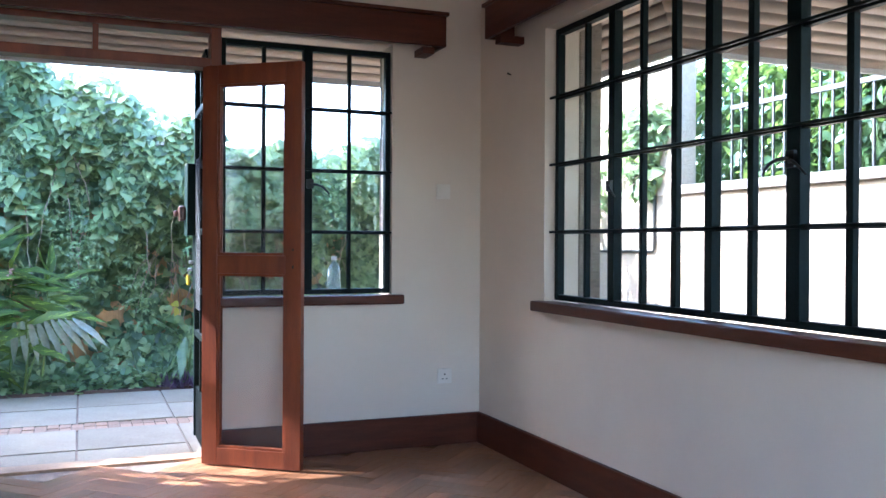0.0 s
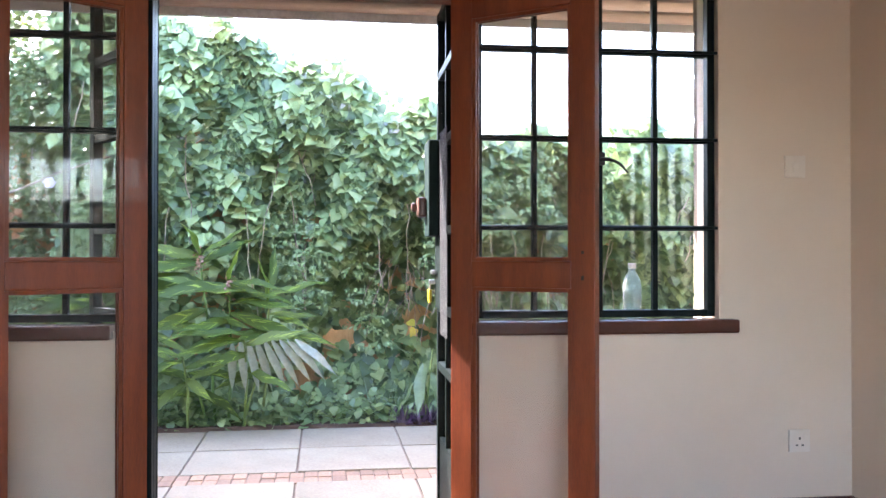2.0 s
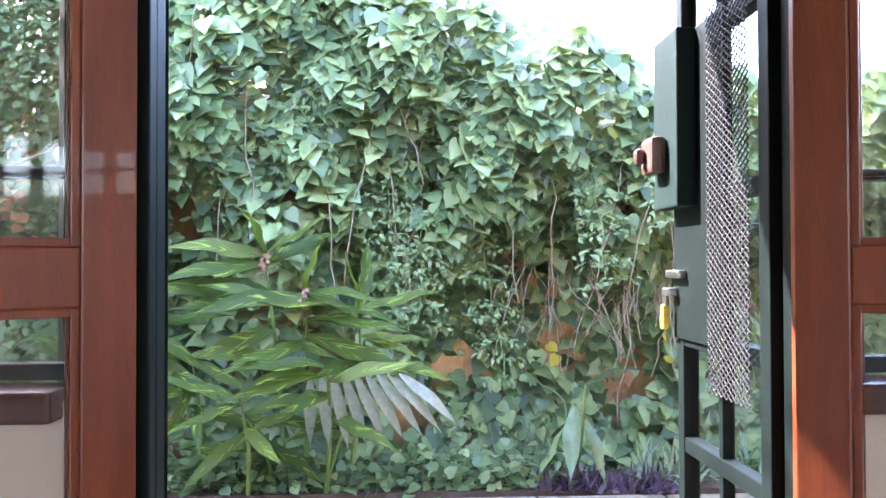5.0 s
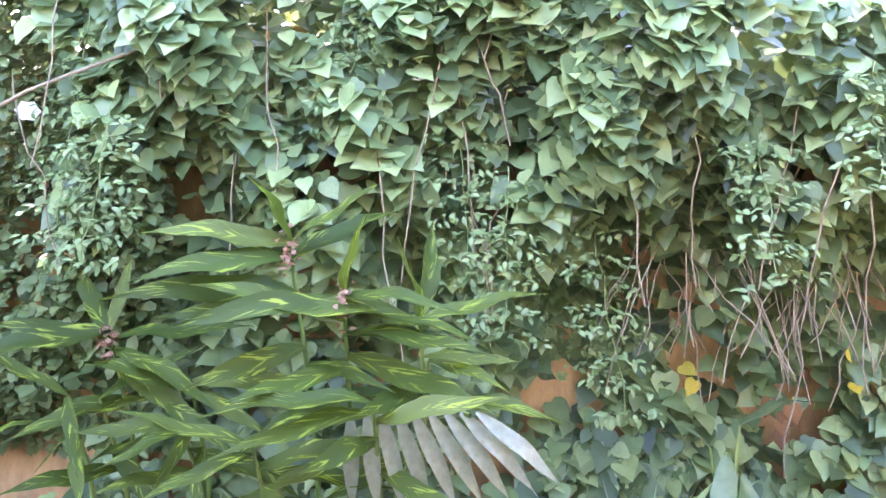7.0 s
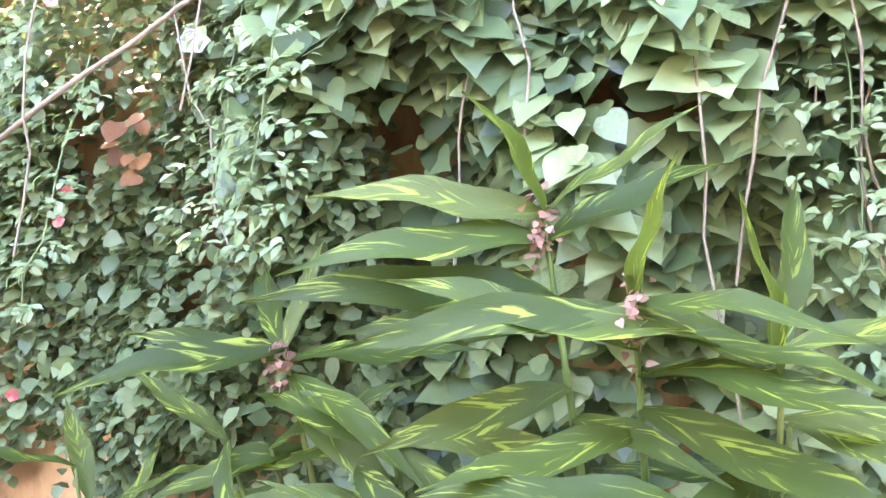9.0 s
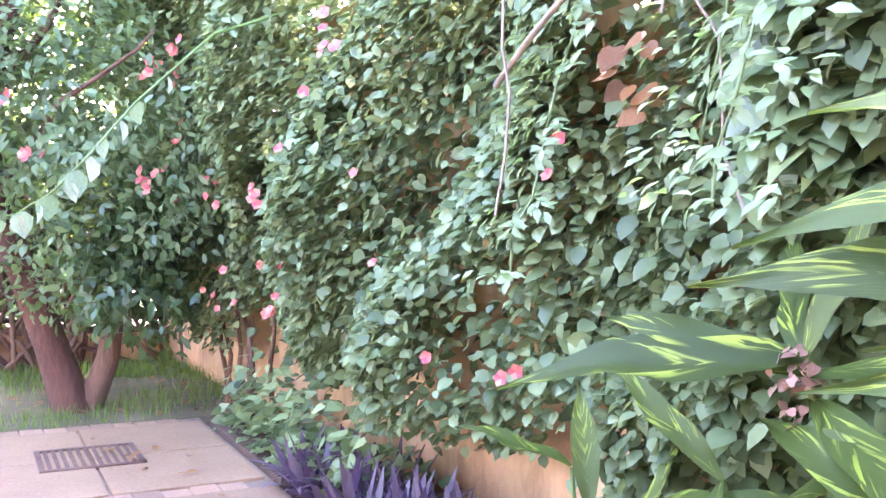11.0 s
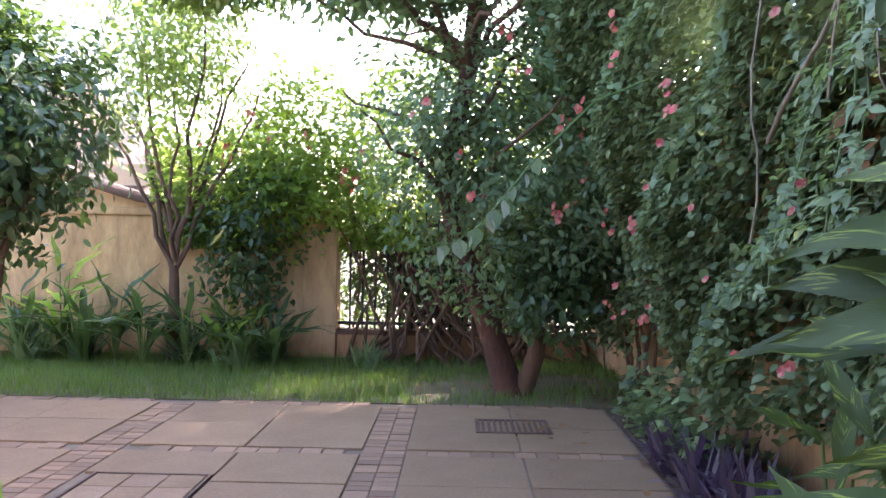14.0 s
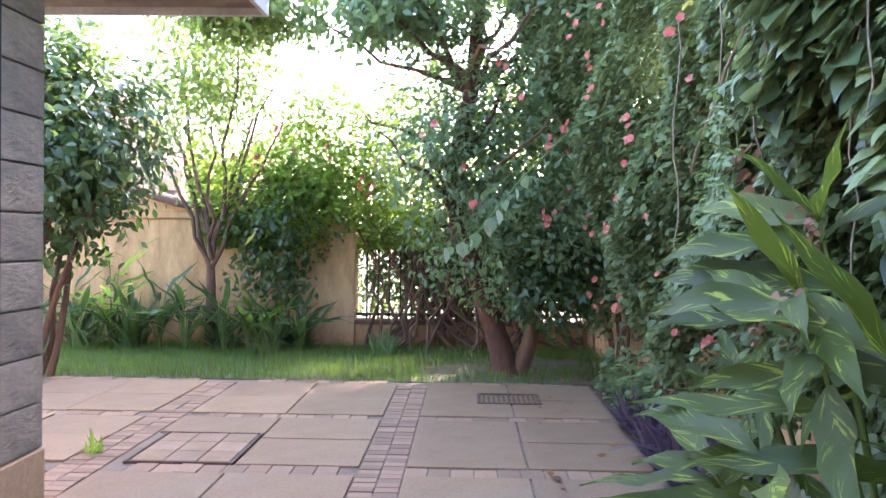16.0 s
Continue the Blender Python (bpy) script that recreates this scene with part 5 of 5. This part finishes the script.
leaf_cloud("crown", p1, o1, (0.04, 0.085), OVAL, TREELEAF, tree, 90, hang=0.7)
tubes("limb", [(bend(trunk[5], (-4.9, 0.3, 3.1), -0.1, 0.05, 8, tr), [0.026, 0.022, 0.018, 0.015, 0.012, 0.009, 0.006, 0.004])], BARK, tree, "", 6)
p1, o1 = clumps((-4.7, 0.1, 2.78), 0.6, 95, 30, 0.08, 93, (0.8, 1.0, 0.32), 0.1)
leaf_cloud("crown", p1, o1, (0.05, 0.09), OVAL, FEATHER, tree, 94, hang=1.2, label="drooping yellow brown leaves")
p1, o1 = clumps((-4.7, 1.25, 2.80), 0.8, 120, 26, 0.08, 85, (1.0, 1.1, 0.28), 0.2)
leaf_cloud("crown", p1, o1, (0.05, 0.10), OVAL, TREELEAF, tree, 86, hang=0.9)
p1, o1 = clumps((-4.75, 2.5, 0.85), 0.55, 90, 24, 0.07, 87, (0.7, 0.8, 0.9), 0.2)
leaf_cloud("crown", p1, o1, (0.05, 0.10), OVAL, DARKLEAF, tree, 88, hang=0.9)
for i in range(15):
    y = tr.uniform(1.5, 3.0)
    c = Vector((-4.0 + tr.uniform(-0.3, 0.1), y, tr.uniform(1.2, 2.6)))
    for k in range(tr.choice((2, 3, 4))):
        flower(tree, c + Vector((tr.uniform(-0.06, 0.06), tr.uniform(-0.06, 0.06), tr.uniform(-0.06, 0.06))), 0.030, PINK, i * 9 + k + 200)

hib = thing("hibiscus_bush", "dense dark green hibiscus bush with glossy leaves", "bush", (0, 0, 0))
tubes("stem", [(bend((-4.55 + tr.uniform(-0.1, 0.1), -1.5 + tr.uniform(-0.2, 0.2), G - 0.03), (-4.5 + tr.uniform(-0.5, 0.5), -1.3 + tr.uniform(-0.5, 0.5), 1.6), 0, 0.04, 6, tr), [0.03, 0.028, 0.024, 0.02, 0.015, 0.01]) for _ in range(9)], BARK, hib, "", 6)
p1, o1 = clumps((-4.6, -1.35, 1.8), 0.9, 360, 30, 0.09, 91, (0.9, 1.0, 1.0), 0.3)
leaf_cloud("crown", p1, o1, (0.06, 0.12), OVAL, DARKLEAF, hib, 92, hang=0.6)
flower(hib, (-4.0, -0.75, 2.05), 0.06, WHITEF, 5)

thin = thing("slender_tree", "slender many stemmed tree with thin feathery foliage", "tree", (0, 0, 0))
sruns = []
for i in range(9):
    a = Vector((-6.45, -0.62 + tr.uniform(-0.04, 0.04), tr.uniform(0.7, 1.1)))
    e = Vector((-6.5 + tr.uniform(-0.5, 0.5), -0.62 + tr.uniform(-0.85, 0.85), tr.uniform(2.2, 3.2)))
    sruns.append((bend(a, e, 0, 0.055, 8, tr), [0.022, 0.021, 0.019, 0.017, 0.014, 0.012, 0.008, 0.004]))
sruns.append((bend((-6.4, -0.6, G - 0.03), (-6.45, -0.62, 0.78), 0, 0.01, 5, tr), [0.06, 0.055, 0.05, 0.045, 0.04]))
tubes("trunk", sruns, BARK, thin, "", 6)
p1, o1 = clumps((-6.3, -0.6, 2.6), 0.95, 210, 22, 0.10, 95, (0.8, 0.8, 0.95), 0.3)
leaf_cloud("crown", p1, o1, (0.045, 0.08), OVAL, FEATHER, thin, 96, hang=0.8)

hd = thing("hedge", "sunlit light green flowering hedge behind the garden wall", "hedge", (0, 0, 0))
rng = np.random.default_rng(101)
nn = 24000
y = rng.uniform(-0.9, 3.1, nn)
top = np.interp(y, (-0.9, 0.2, 1.0, 1.8, 3.3), (1.75, 2.12, 2.45, 2.7, 2.8)) + 0.08 * np.sin(y * 3.1 + 0.4) + 0.12 * np.sin(y * 5) + 0.08 * np.sin(y * 13)
z = 0.95 + rng.uniform(0, 1, nn) ** 1.25 * (top - 0.8 + 0.25 * rng.uniform(0, 1, nn) ** 4)
x = -6.75 + 0.25 * np.sin(y * 4 + z * 3) + np.abs(rng.normal(0, 0.25, nn)) * -1
leaf_cloud("foliage", np.stack([x, y, z], 1), np.tile((0.8, 0, 0.5), (nn, 1)), (0.045, 0.085), OVAL, HEDGE, hd, 102, hang=0.3)
tubes("stem", [(bend((-6.75 + tr.uniform(-0.1, 0.3), tr.uniform(0.8, 3.2), G - 0.02), (-6.8 + tr.uniform(-0.1, 0.1), tr.uniform(0.6, 3.2), tr.uniform(0.9, 1.5)), 0, 0.07, 7, tr), [0.02, 0.018, 0.016, 0.014, 0.012, 0.010, 0.006]) for _ in range(46)], BARK, hd, "", 5)
p1, o1 = clumps((-6.5, 0.35, 1.55), 0.75, 200, 22, 0.10, 103, (0.4, 1.3, 0.62), 0.2)
leaf_cloud("foliage", p1, o1, (0.045, 0.085), OVAL, HEDGE, hd, 104, hang=0.4)
for i in range(14):
    y_ = tr.uniform(-0.5, 1.8)
    c = Vector((-6.3 + tr.uniform(-0.15, 0.1), y_, tr.uniform(1.5, 2.2)))
    for k in range(3):
        flower(hd, c + Vector((tr.uniform(-0.07, 0.07), tr.uniform(-0.07, 0.07), tr.uniform(-0.07, 0.07))), 0.034, PINK, i * 5 + k + 700)
sh = thing("shrub", "dark leafy shrub in front of the garden wall", "bush")
p1, o1 = clumps((-6.45, 0.05, 1.05), 0.62, 90, 22, 0.08, 105, (0.5, 0.9, 1.0))
leaf_cloud("foliage", p1, o1, (0.05, 0.10), OVAL, DARKLEAF, sh, 106, hang=0.4)
flower(sh, (-6.0, -0.1, 1.02), 0.09, YELLOW, 8)
for i, (x, y, hgt) in enumerate(((-6.3, -1.75, 0.7), (-6.2, -1.3, 0.62), (-6.4, -2.3, 0.55), (-6.3, -0.45, 0.5), (-6.2, -0.05, 0.55), (-6.4, 0.25, 0.45), (-6.3, 1.1, 0.3))):
    tuft("strap_leaf_plant", "clump of long green strap leaves by the garden wall", (x, y, G), 46, hgt, STRAP if i == 2 else DARKLEAF if i % 2 else FERNY, 110 + i, 0.16, 0.3, 0.028)

for i, (x, y) in enumerate(((-6.35, -1.55), (-6.25, -1.05), (-6.45, -2.0), (-6.3, -0.15), (-6.2, 0.3), (-6.35, -2.5), (-6.2, -1.3), (-6.1, -0.75), (-6.15, -0.4), (-6.2, -1.8), (-6.05, 0.1))):
    hh = (0.95, 0.65, 0.7, 0.6, 0.45, 0.6, 0.5, 0.5, 0.5, 0.45, 0.4)[i]
    lv = [(37 * k + 20 * i, 58 - 9 * (k % 6), 0.42 + 0.06 * (k % 3), hh * (0.25 + 0.09 * (k % 7))) for k in range(15)]
    broad_plant("leafy_plant", "large green arching leaves growing by the garden wall", (x, y, G), lv, 400 + i, HEDGE if i in (0, 3) else DARKLEAF, 0.8)
bh = thing("fence_shrub", "dark shrub growing behind the iron railing", "bush")
tubes("stem", [(bend((-7.2 + tr.uniform(-0.1, 0.1), tr.uniform(0.8, 3.0), G - 0.06), (-7.2 + tr.uniform(-0.1, 0.1), tr.uniform(0.7, 3.0), tr.uniform(0.9, 1.4)), 0, 0.05, 6, tr), [0.016, 0.014, 0.012, 0.010, 0.008, 0.005]) for _ in range(18)], BARK, bh, "", 5)
p1, o1 = clumps((-7.22, 1.85, 0.85), 1.0, 620, 26, 0.09, 107, (0.16, 1.35, 0.72), 0.1)
leaf_cloud("foliage", p1, o1, (0.05, 0.10), OVAL, DARKLEAF, bh, 108, hang=0.3)

# neighbour's house and greenery beyond
nb = thing("neighbour_house", "cream neighbouring house with a dark tiled roof", "house", (0, 0, 0))
box("wall", -13, -9.5, -8, -1.9, G - 0.1, 1.9, CREAM, nb, 0.0)
link("roof", np_mesh("roof", [(-9.2, -8.3, 1.5), (-9.2, -1.3, 1.35), (-13.3, -1.3, 1.35), (-13.3, -8.3, 1.5), (-11.2, -3.4, 3.2), (-11.2, -8.3, 3.2)], [(0, 1, 4), (0, 4, 5), (1, 2, 4), (3, 5, 4), (2, 3, 4)], False), ROOFTILE, nb)
ban = thing("banana_plant", "banana plant with long bright leaves beyond the wall", "plant", (0, 0, 0))
for i in range(8):
    me = BLADES[i].copy()
    me.materials.clear()
    me.materials.append(HEDGE)
    ob = link("leaf", me, None, ban)
    ob.matrix_basis = Matrix.LocRotScale(Vector((-8.2, -1.1, 0.9 + 0.1 * i)), Euler((0, radians(-(20 + i * 5)), radians(i * 71))), Vector((1.1, 1.1, 1.1)))
tubes("stalk", [(bend((-8.2, -1.1, G - 0.06), (-8.2, -1.1, 1.7), 0, 0, 4), [0.09, 0.08, 0.07, 0.05])], CANE, ban)
sg = thing("side_greenery", "leafy shrubs behind the boundary railing", "bush")
p1, o1 = clumps((6.5, 0.0, 2.35), 1.2, 620, 34, 0.14, 121, (0.4, 2.6, 0.85), 0.1)
leaf_cloud("foliage", p1, o1, (0.08, 0.16), OVAL, DARKLEAF, sg, 122, hang=0.4)
tubes("stem", [(bend((6.6 + tr.uniform(-0.2, 0.2), tr.uniform(-3, 1), G - 0.08), (6.6, tr.uniform(-3, 1), 2.4), 0, 0.05, 5, tr), [0.04, 0.035, 0.03, 0.02, 0.01]) for _ in range(8)], BARK, sg, "", 5)

hv = thing("wall_vine", "green creeper hanging over the cream boundary wall", "climbing plant", (5.55, 2.3, 2.2))
p1, o1 = clumps((0, 0, 0), 0.55, 60, 16, 0.07, 125, (0.2, 0.9, 0.6), 0.1)
p2, o2 = clumps((0, -0.12, -0.4), 0.35, 26, 14, 0.05, 126, (0.2, 0.5, 1.0), 0.1)
leaf_cloud("foliage", np.concatenate([p1, p2]), np.concatenate([o1, o2]) + np.array((-0.8, 0, 0)), (0.06, 0.11), HEART, VINE, hv, 127, hang=0.9)

# a trailing branch with large round leaves before the tree
tb = [Vector((-3.3, 3.0, 1.95)), Vector((-3.1, 2.5, 1.72)), Vector((-2.98, 2.2, 1.42)), Vector((-2.97, 2.06, 1.24)), Vector((-3.0, 1.95, 1.11)), Vector((-3.05, 1.84, 1.03)), Vector((-3.08, 1.74, 1.0))]
tubes("trailing_branch", [(tb, [0.007, 0.006, 0.005, 0.005, 0.004, 0.003, 0.002])], CANE, boug, "", 5)
round_me = np_mesh("round_leaf", BROAD[0] * np.array((1.15, 1.0, 1.0)), BROAD[1])
round_me.materials.append(STRAP)
for i in range(13):
    q = 1.6 + i * 0.36
    k = min(int(q), 5)
    ob = link("round_leaf", round_me, None, boug, "pale round leaf")
    f = tr.uniform(0.07, 0.10)
    ob.matrix_basis = Matrix.LocRotScale(tb[k].lerp(tb[k + 1], min(q - k, 1.0)), Euler((radians(-70 + tr.uniform(-20, 20)), radians(tr.uniform(-30, 30)), radians(70 + (50 if i % 2 else -50) + tr.uniform(-15, 15)))), Vector((f, f, f)))

# ---- lawn ----
tagged(box("lawn", -6.84, -4.63, -7.0, VY, G - 0.1, G - 0.005, LAWNSOIL, None, 0.0), "lawn of green grass with bare earth patches", "lawn", kind="structure")
rng = np.random.default_rng(131)
nn = 26000
x = rng.uniform(-6.8, -4.6, nn)
y = rng.uniform(-3.4, 3.3, nn)
k = rng.uniform(0, 1, nn) < np.clip(1.15 - 0.9 * (np.hypot(x + 5.1, y - 2.4) < 0.9) - np.interp(x, (-6.8, -6.1), (0.75, 0)) + 0.35 * np.sin(x * 5 + y * 3), 0.05, 1)
p = np.stack([x[k], y[k], np.full(k.sum(), G - 0.005)], 1)
r2 = np.random.default_rng(132)
m_ = len(p)
ln = r2.uniform(0.04, 0.10, m_)
an = r2.uniform(0, 2 * math.pi, m_)
lean = r2.uniform(0.1, 0.7, m_) * ln
wd = 0.0035
cx, sx = np.cos(an), np.sin(an)
base_l = p + np.stack([-sx * wd, cx * wd, np.zeros(m_)], 1)
base_r = p + np.stack([sx * wd, -cx * wd, np.zeros(m_)], 1)
tipv = p + np.stack([cx * lean, sx * lean, ln], 1)
vs = np.stack([base_l, base_r, tipv], 1).reshape(-1, 3)
gl_ = link("grass", np_mesh("grass", vs, np.arange(m_ * 3).reshape(-1, 3), False), GRASS)
tagged(gl_, "short green lawn grass", "grass", kind="stuff")

# ---- drain grate, manhole cover ----
gt = thing("drain_grate", "rusty iron drain grate set in the paving", "drain grate", (-3.93, 2.18, G))
box("frame", -0.19, 0.19, -0.215, -0.19, -0.01, 0.008, RUST, gt, 0.002)
box("frame", -0.19, 0.19, 0.19, 0.215, -0.01, 0.008, RUST, gt, 0.002)
box("frame", -0.19, -0.165, -0.19, 0.19, -0.01, 0.008, RUST, gt, 0.002)
box("frame", 0.165, 0.19, -0.19, 0.19, -0.01, 0.008, RUST, gt, 0.002)
for k in range(11):
    yy = -0.17 + k * 0.034
    box("slat", -0.165, 0.165, yy - 0.009, yy + 0.009, -0.008, 0.006, RUST, gt, 0.002)
mh = thing("manhole_cover", "sunken inspection cover paved with small tiles", "manhole cover", (-2.42, 0.5, G))
for a in (-0.27, 0.25):
    box("frame", -0.33, 0.33, a, a + 0.014, -0.01, 0.006, RUST, mh, 0.002)
for a in (-0.33, 0.31):
    box("frame", a, a + 0.014, -0.25, 0.25, -0.01, 0.006, RUST, mh, 0.002)
for i in range(3):
    for j in range(3):
        box("tile", -0.30 + i * 0.202, -0.30 + i * 0.202 + 0.196, -0.245 + j * 0.165, -0.245 + j * 0.165 + 0.158, -0.008, 0.006, BRICK if (i + j) % 2 else SLAB, mh, 0.003)

tuft("weed", "small green weed growing from a paving joint", (-2.25, 0.02, G), 16, 0.12, HEDGE, 150, 0.05, 0.2, 0.012)
tuft("weed", "small green weed growing from a paving joint", (-1.3, 1.45, G), 10, 0.07, HEDGE, 151, 0.03, 0.2, 0.008)
tubes("branch", [(bend((-1.6, 2.82, 1.36), (-0.45, 2.74, 1.82), 0.03, 0.006, 8, tr), [0.008, 0.008, 0.007, 0.007, 0.006, 0.006, 0.005, 0.004])], TWIG, creeper, "pale bare branch")

# ---- fallen leaves ----
rng = np.random.default_rng(141)
lp = np.concatenate([np.stack([rng.uniform(-4.5, -1.0, 26), rng.uniform(2.2, 2.8, 26), np.full(26, G + 0.012)], 1), np.stack([rng.uniform(-5.9, -4.7, 60), rng.uniform(1.2, 3.2, 60), np.full(60, G + 0.02)], 1)])
fl = leaf_cloud("fallen_leaves", lp, np.tile((0, 0, 1), (len(lp), 1)), (0.04, 0.09), OVAL, DEAD, None, 142, hang=0.0, face=1.5, jitter=0.25)
tagged(fl, "dry brown fallen leaves on the ground", "fallen leaves", kind="stuff")

# ---- paving pieces ----
piece_mesh = {}


def piece(name, parent, x0, x1, y0, y1, mat, lift):
    key = (name, round(x1 - x0, 2), round(y1 - y0, 2))
    if key not in piece_mesh:
        me = bpy.data.meshes.new(name)
        b = box_bm(0, x1 - x0, 0, y1 - y0, -0.03, 0, 0.004)
        b.to_mesh(me)
        b.free()
        me.materials.append(mat)
        piece_mesh[key] = me
    ob = link(name, piece_mesh[key], None, parent)
    ob.location = (x0, y0, G + lift)


pr = random.Random(3)
pav, pavw = bpy.data.objects["pavement"], bpy.data.objects["pavement_west"]


def span_pieces(name, edges, ys, parent, mat):
    for x0, x1 in zip(edges, edges[1:]):
        piece(name, parent, x0 + 0.006, x1 - 0.006, ys[0] + 0.006, ys[1] - 0.006, mat, pr.uniform(-0.003, 0.003))


# slabs in x: pairs of slabs between cross bands of brick
BANDS = [(-4.62, -4.50), (-3.32, -3.20), (-2.10, -1.94), (-0.72, -0.60)]
slab_x = []
for (a0, a1), (b0, b1) in zip(BANDS, BANDS[1:]):
    m2 = (a1 + b0) / 2
    slab_x += [(a1, m2), (m2, b0)]
e = -0.60
while e < 6.2:
    slab_x.append((e, e + 0.62))
    e += 0.62
LANES = [(0.30, 0.77), (0.77, 1.38), (1.60, 2.19), (2.19, 2.80)]
for y0, y1 in LANES:
    for x0, x1 in slab_x:
        if y0 < 0.5 and x1 < -1.25:
            y0 = 0.17
        elif y0 < 0.5:
            y0 = 0.30
        if x0 < -2.1 and x1 > -2.8 and y0 < 0.5:
            if x0 < -3.0:
                piece("slab", pav, x0 + 0.006, -2.77, y0 + 0.006, y1 - 0.006, SLAB, 0.0)
            continue
        piece("slab", pav, x0 + 0.006, x1 - 0.006, y0 + 0.006, y1 - 0.006, SLAB, pr.uniform(-0.003, 0.003))
for y0, y1 in ((-0.62, -0.06), (-1.2, -0.62), (-1.98, -1.4), (-2.56, -1.98)):
    for x0, x1 in slab_x:
        if x1 < -1.25:
            piece("slab", pavw, x0 + 0.006, x1 - 0.006, y0 + 0.006, y1 - 0.006, SLAB, pr.uniform(-0.003, 0.003))


def bricks(parent, x0, x1, y0, y1, along):
    """A band of small bricks laid across its run."""
    step = 0.074
    if along == "x":
        k = x0
        while k + step <= x1 + 1e-6:
            half = (y1 - y0) / 2
            for q in (y0, y0 + half):
                piece("brick", parent, k + 0.0025, k + step - 0.0025, q + 0.0025, q + half - 0.0025, BRICK, pr.uniform(-0.007, -0.001))
            k += step
    else:
        k = y0
        while k + 0.11 <= y1 + 1e-6:
            piece("brick", parent, x0 + 0.0025, x1 - 0.0025, k + 0.0025, k + 0.11 - 0.0025, BRICK, pr.uniform(-0.007, -0.001))
            k += 0.11


bricks(pav, -4.5, 3.2, 1.38, 1.60, "x")
bricks(pavw, -4.5, -1.3, -0.06, 0.16, "x")
for a, b_ in BANDS:
    bricks(pav, a, b_, 0.3, 1.38, "y")
    bricks(pav, a, b_, 1.6, 2.8, "y")
    if b_ < -1.25:
        bricks(pavw, a, b_, -2.56, -0.06, "y")

# ---- parquet blocks in a herringbone ----
BL, BW = 0.36, 0.09
blk = {}
for turn in (0, 1):
    me = bpy.data.meshes.new("parquet_block")
    b = box_bm(0.0008, BL - 0.0008, 0.0008, BW - 0.0008, -0.012, 0, 0.0012)
    if turn:
        b.transform(Matrix.Translation((BW, 0, 0)) @ Matrix.Rotation(radians(90), 4, "Z"))
    b.to_mesh(me)
    b.free()
    me.materials.append(PARQUET)
    blk[turn] = me
near, far_v, far_f = [], [], []
rot = Matrix.Rotation(radians(45), 4, "Z")
for i in range(-46, 47):
    for j in range(-14, 15):
        for turn in (0, 1):
            ox = i * BW + j * BL * 1.0
            oy = i * BW - j * BL * 1.0
            lx, ly = (ox, oy) if turn == 0 else (ox - BW, oy)
            c = rot @ Vector((lx + (BL / 2 if turn == 0 else BW / 2), ly + (BW / 2 if turn == 0 else BL / 2), 0)) + Vector((1.0, -2.5, 0))
            if LX - 0.05 < c.x < RX + 0.06 and BY - 0.05 < c.y < 0.03:
                near.append((lx, ly, turn, c))
near.sort(key=lambda q: (q[3] - Vector((1.9, -0.9, 0))).length)
for lx, ly, turn, c in near[:300]:
    ob = link("parquet_block", blk[turn], None, floor_ob)
    ob.matrix_basis = Matrix.Translation((1.0, -2.5, pr.uniform(-0.0006, 0.0006))) @ rot @ Matrix.Translation((lx, ly, 0))
bmv, bmf = [], []
for lx, ly, turn, c in near[300:]:
    w_, h_ = (BL, BW) if turn == 0 else (BW, BL)
    o = len(bmv)
    zz = pr.uniform(-0.0006, 0.0006)
    for px, py in ((0.001, 0.001), (w_ - 0.001, 0.001), (w_ - 0.001, h_ - 0.001), (0.001, h_ - 0.001)):
        q = rot @ Vector((lx + px, ly + py, 0)) + Vector((1.0, -2.5, zz))
        bmv.append(tuple(q))
    bmf.append((o, o + 1, o + 2, o + 3))
rest = link("parquet_rest", np_mesh("parquet_rest", bmv, bmf, False), PARQUET, floor_ob)
rest["kind"] = "stuff"
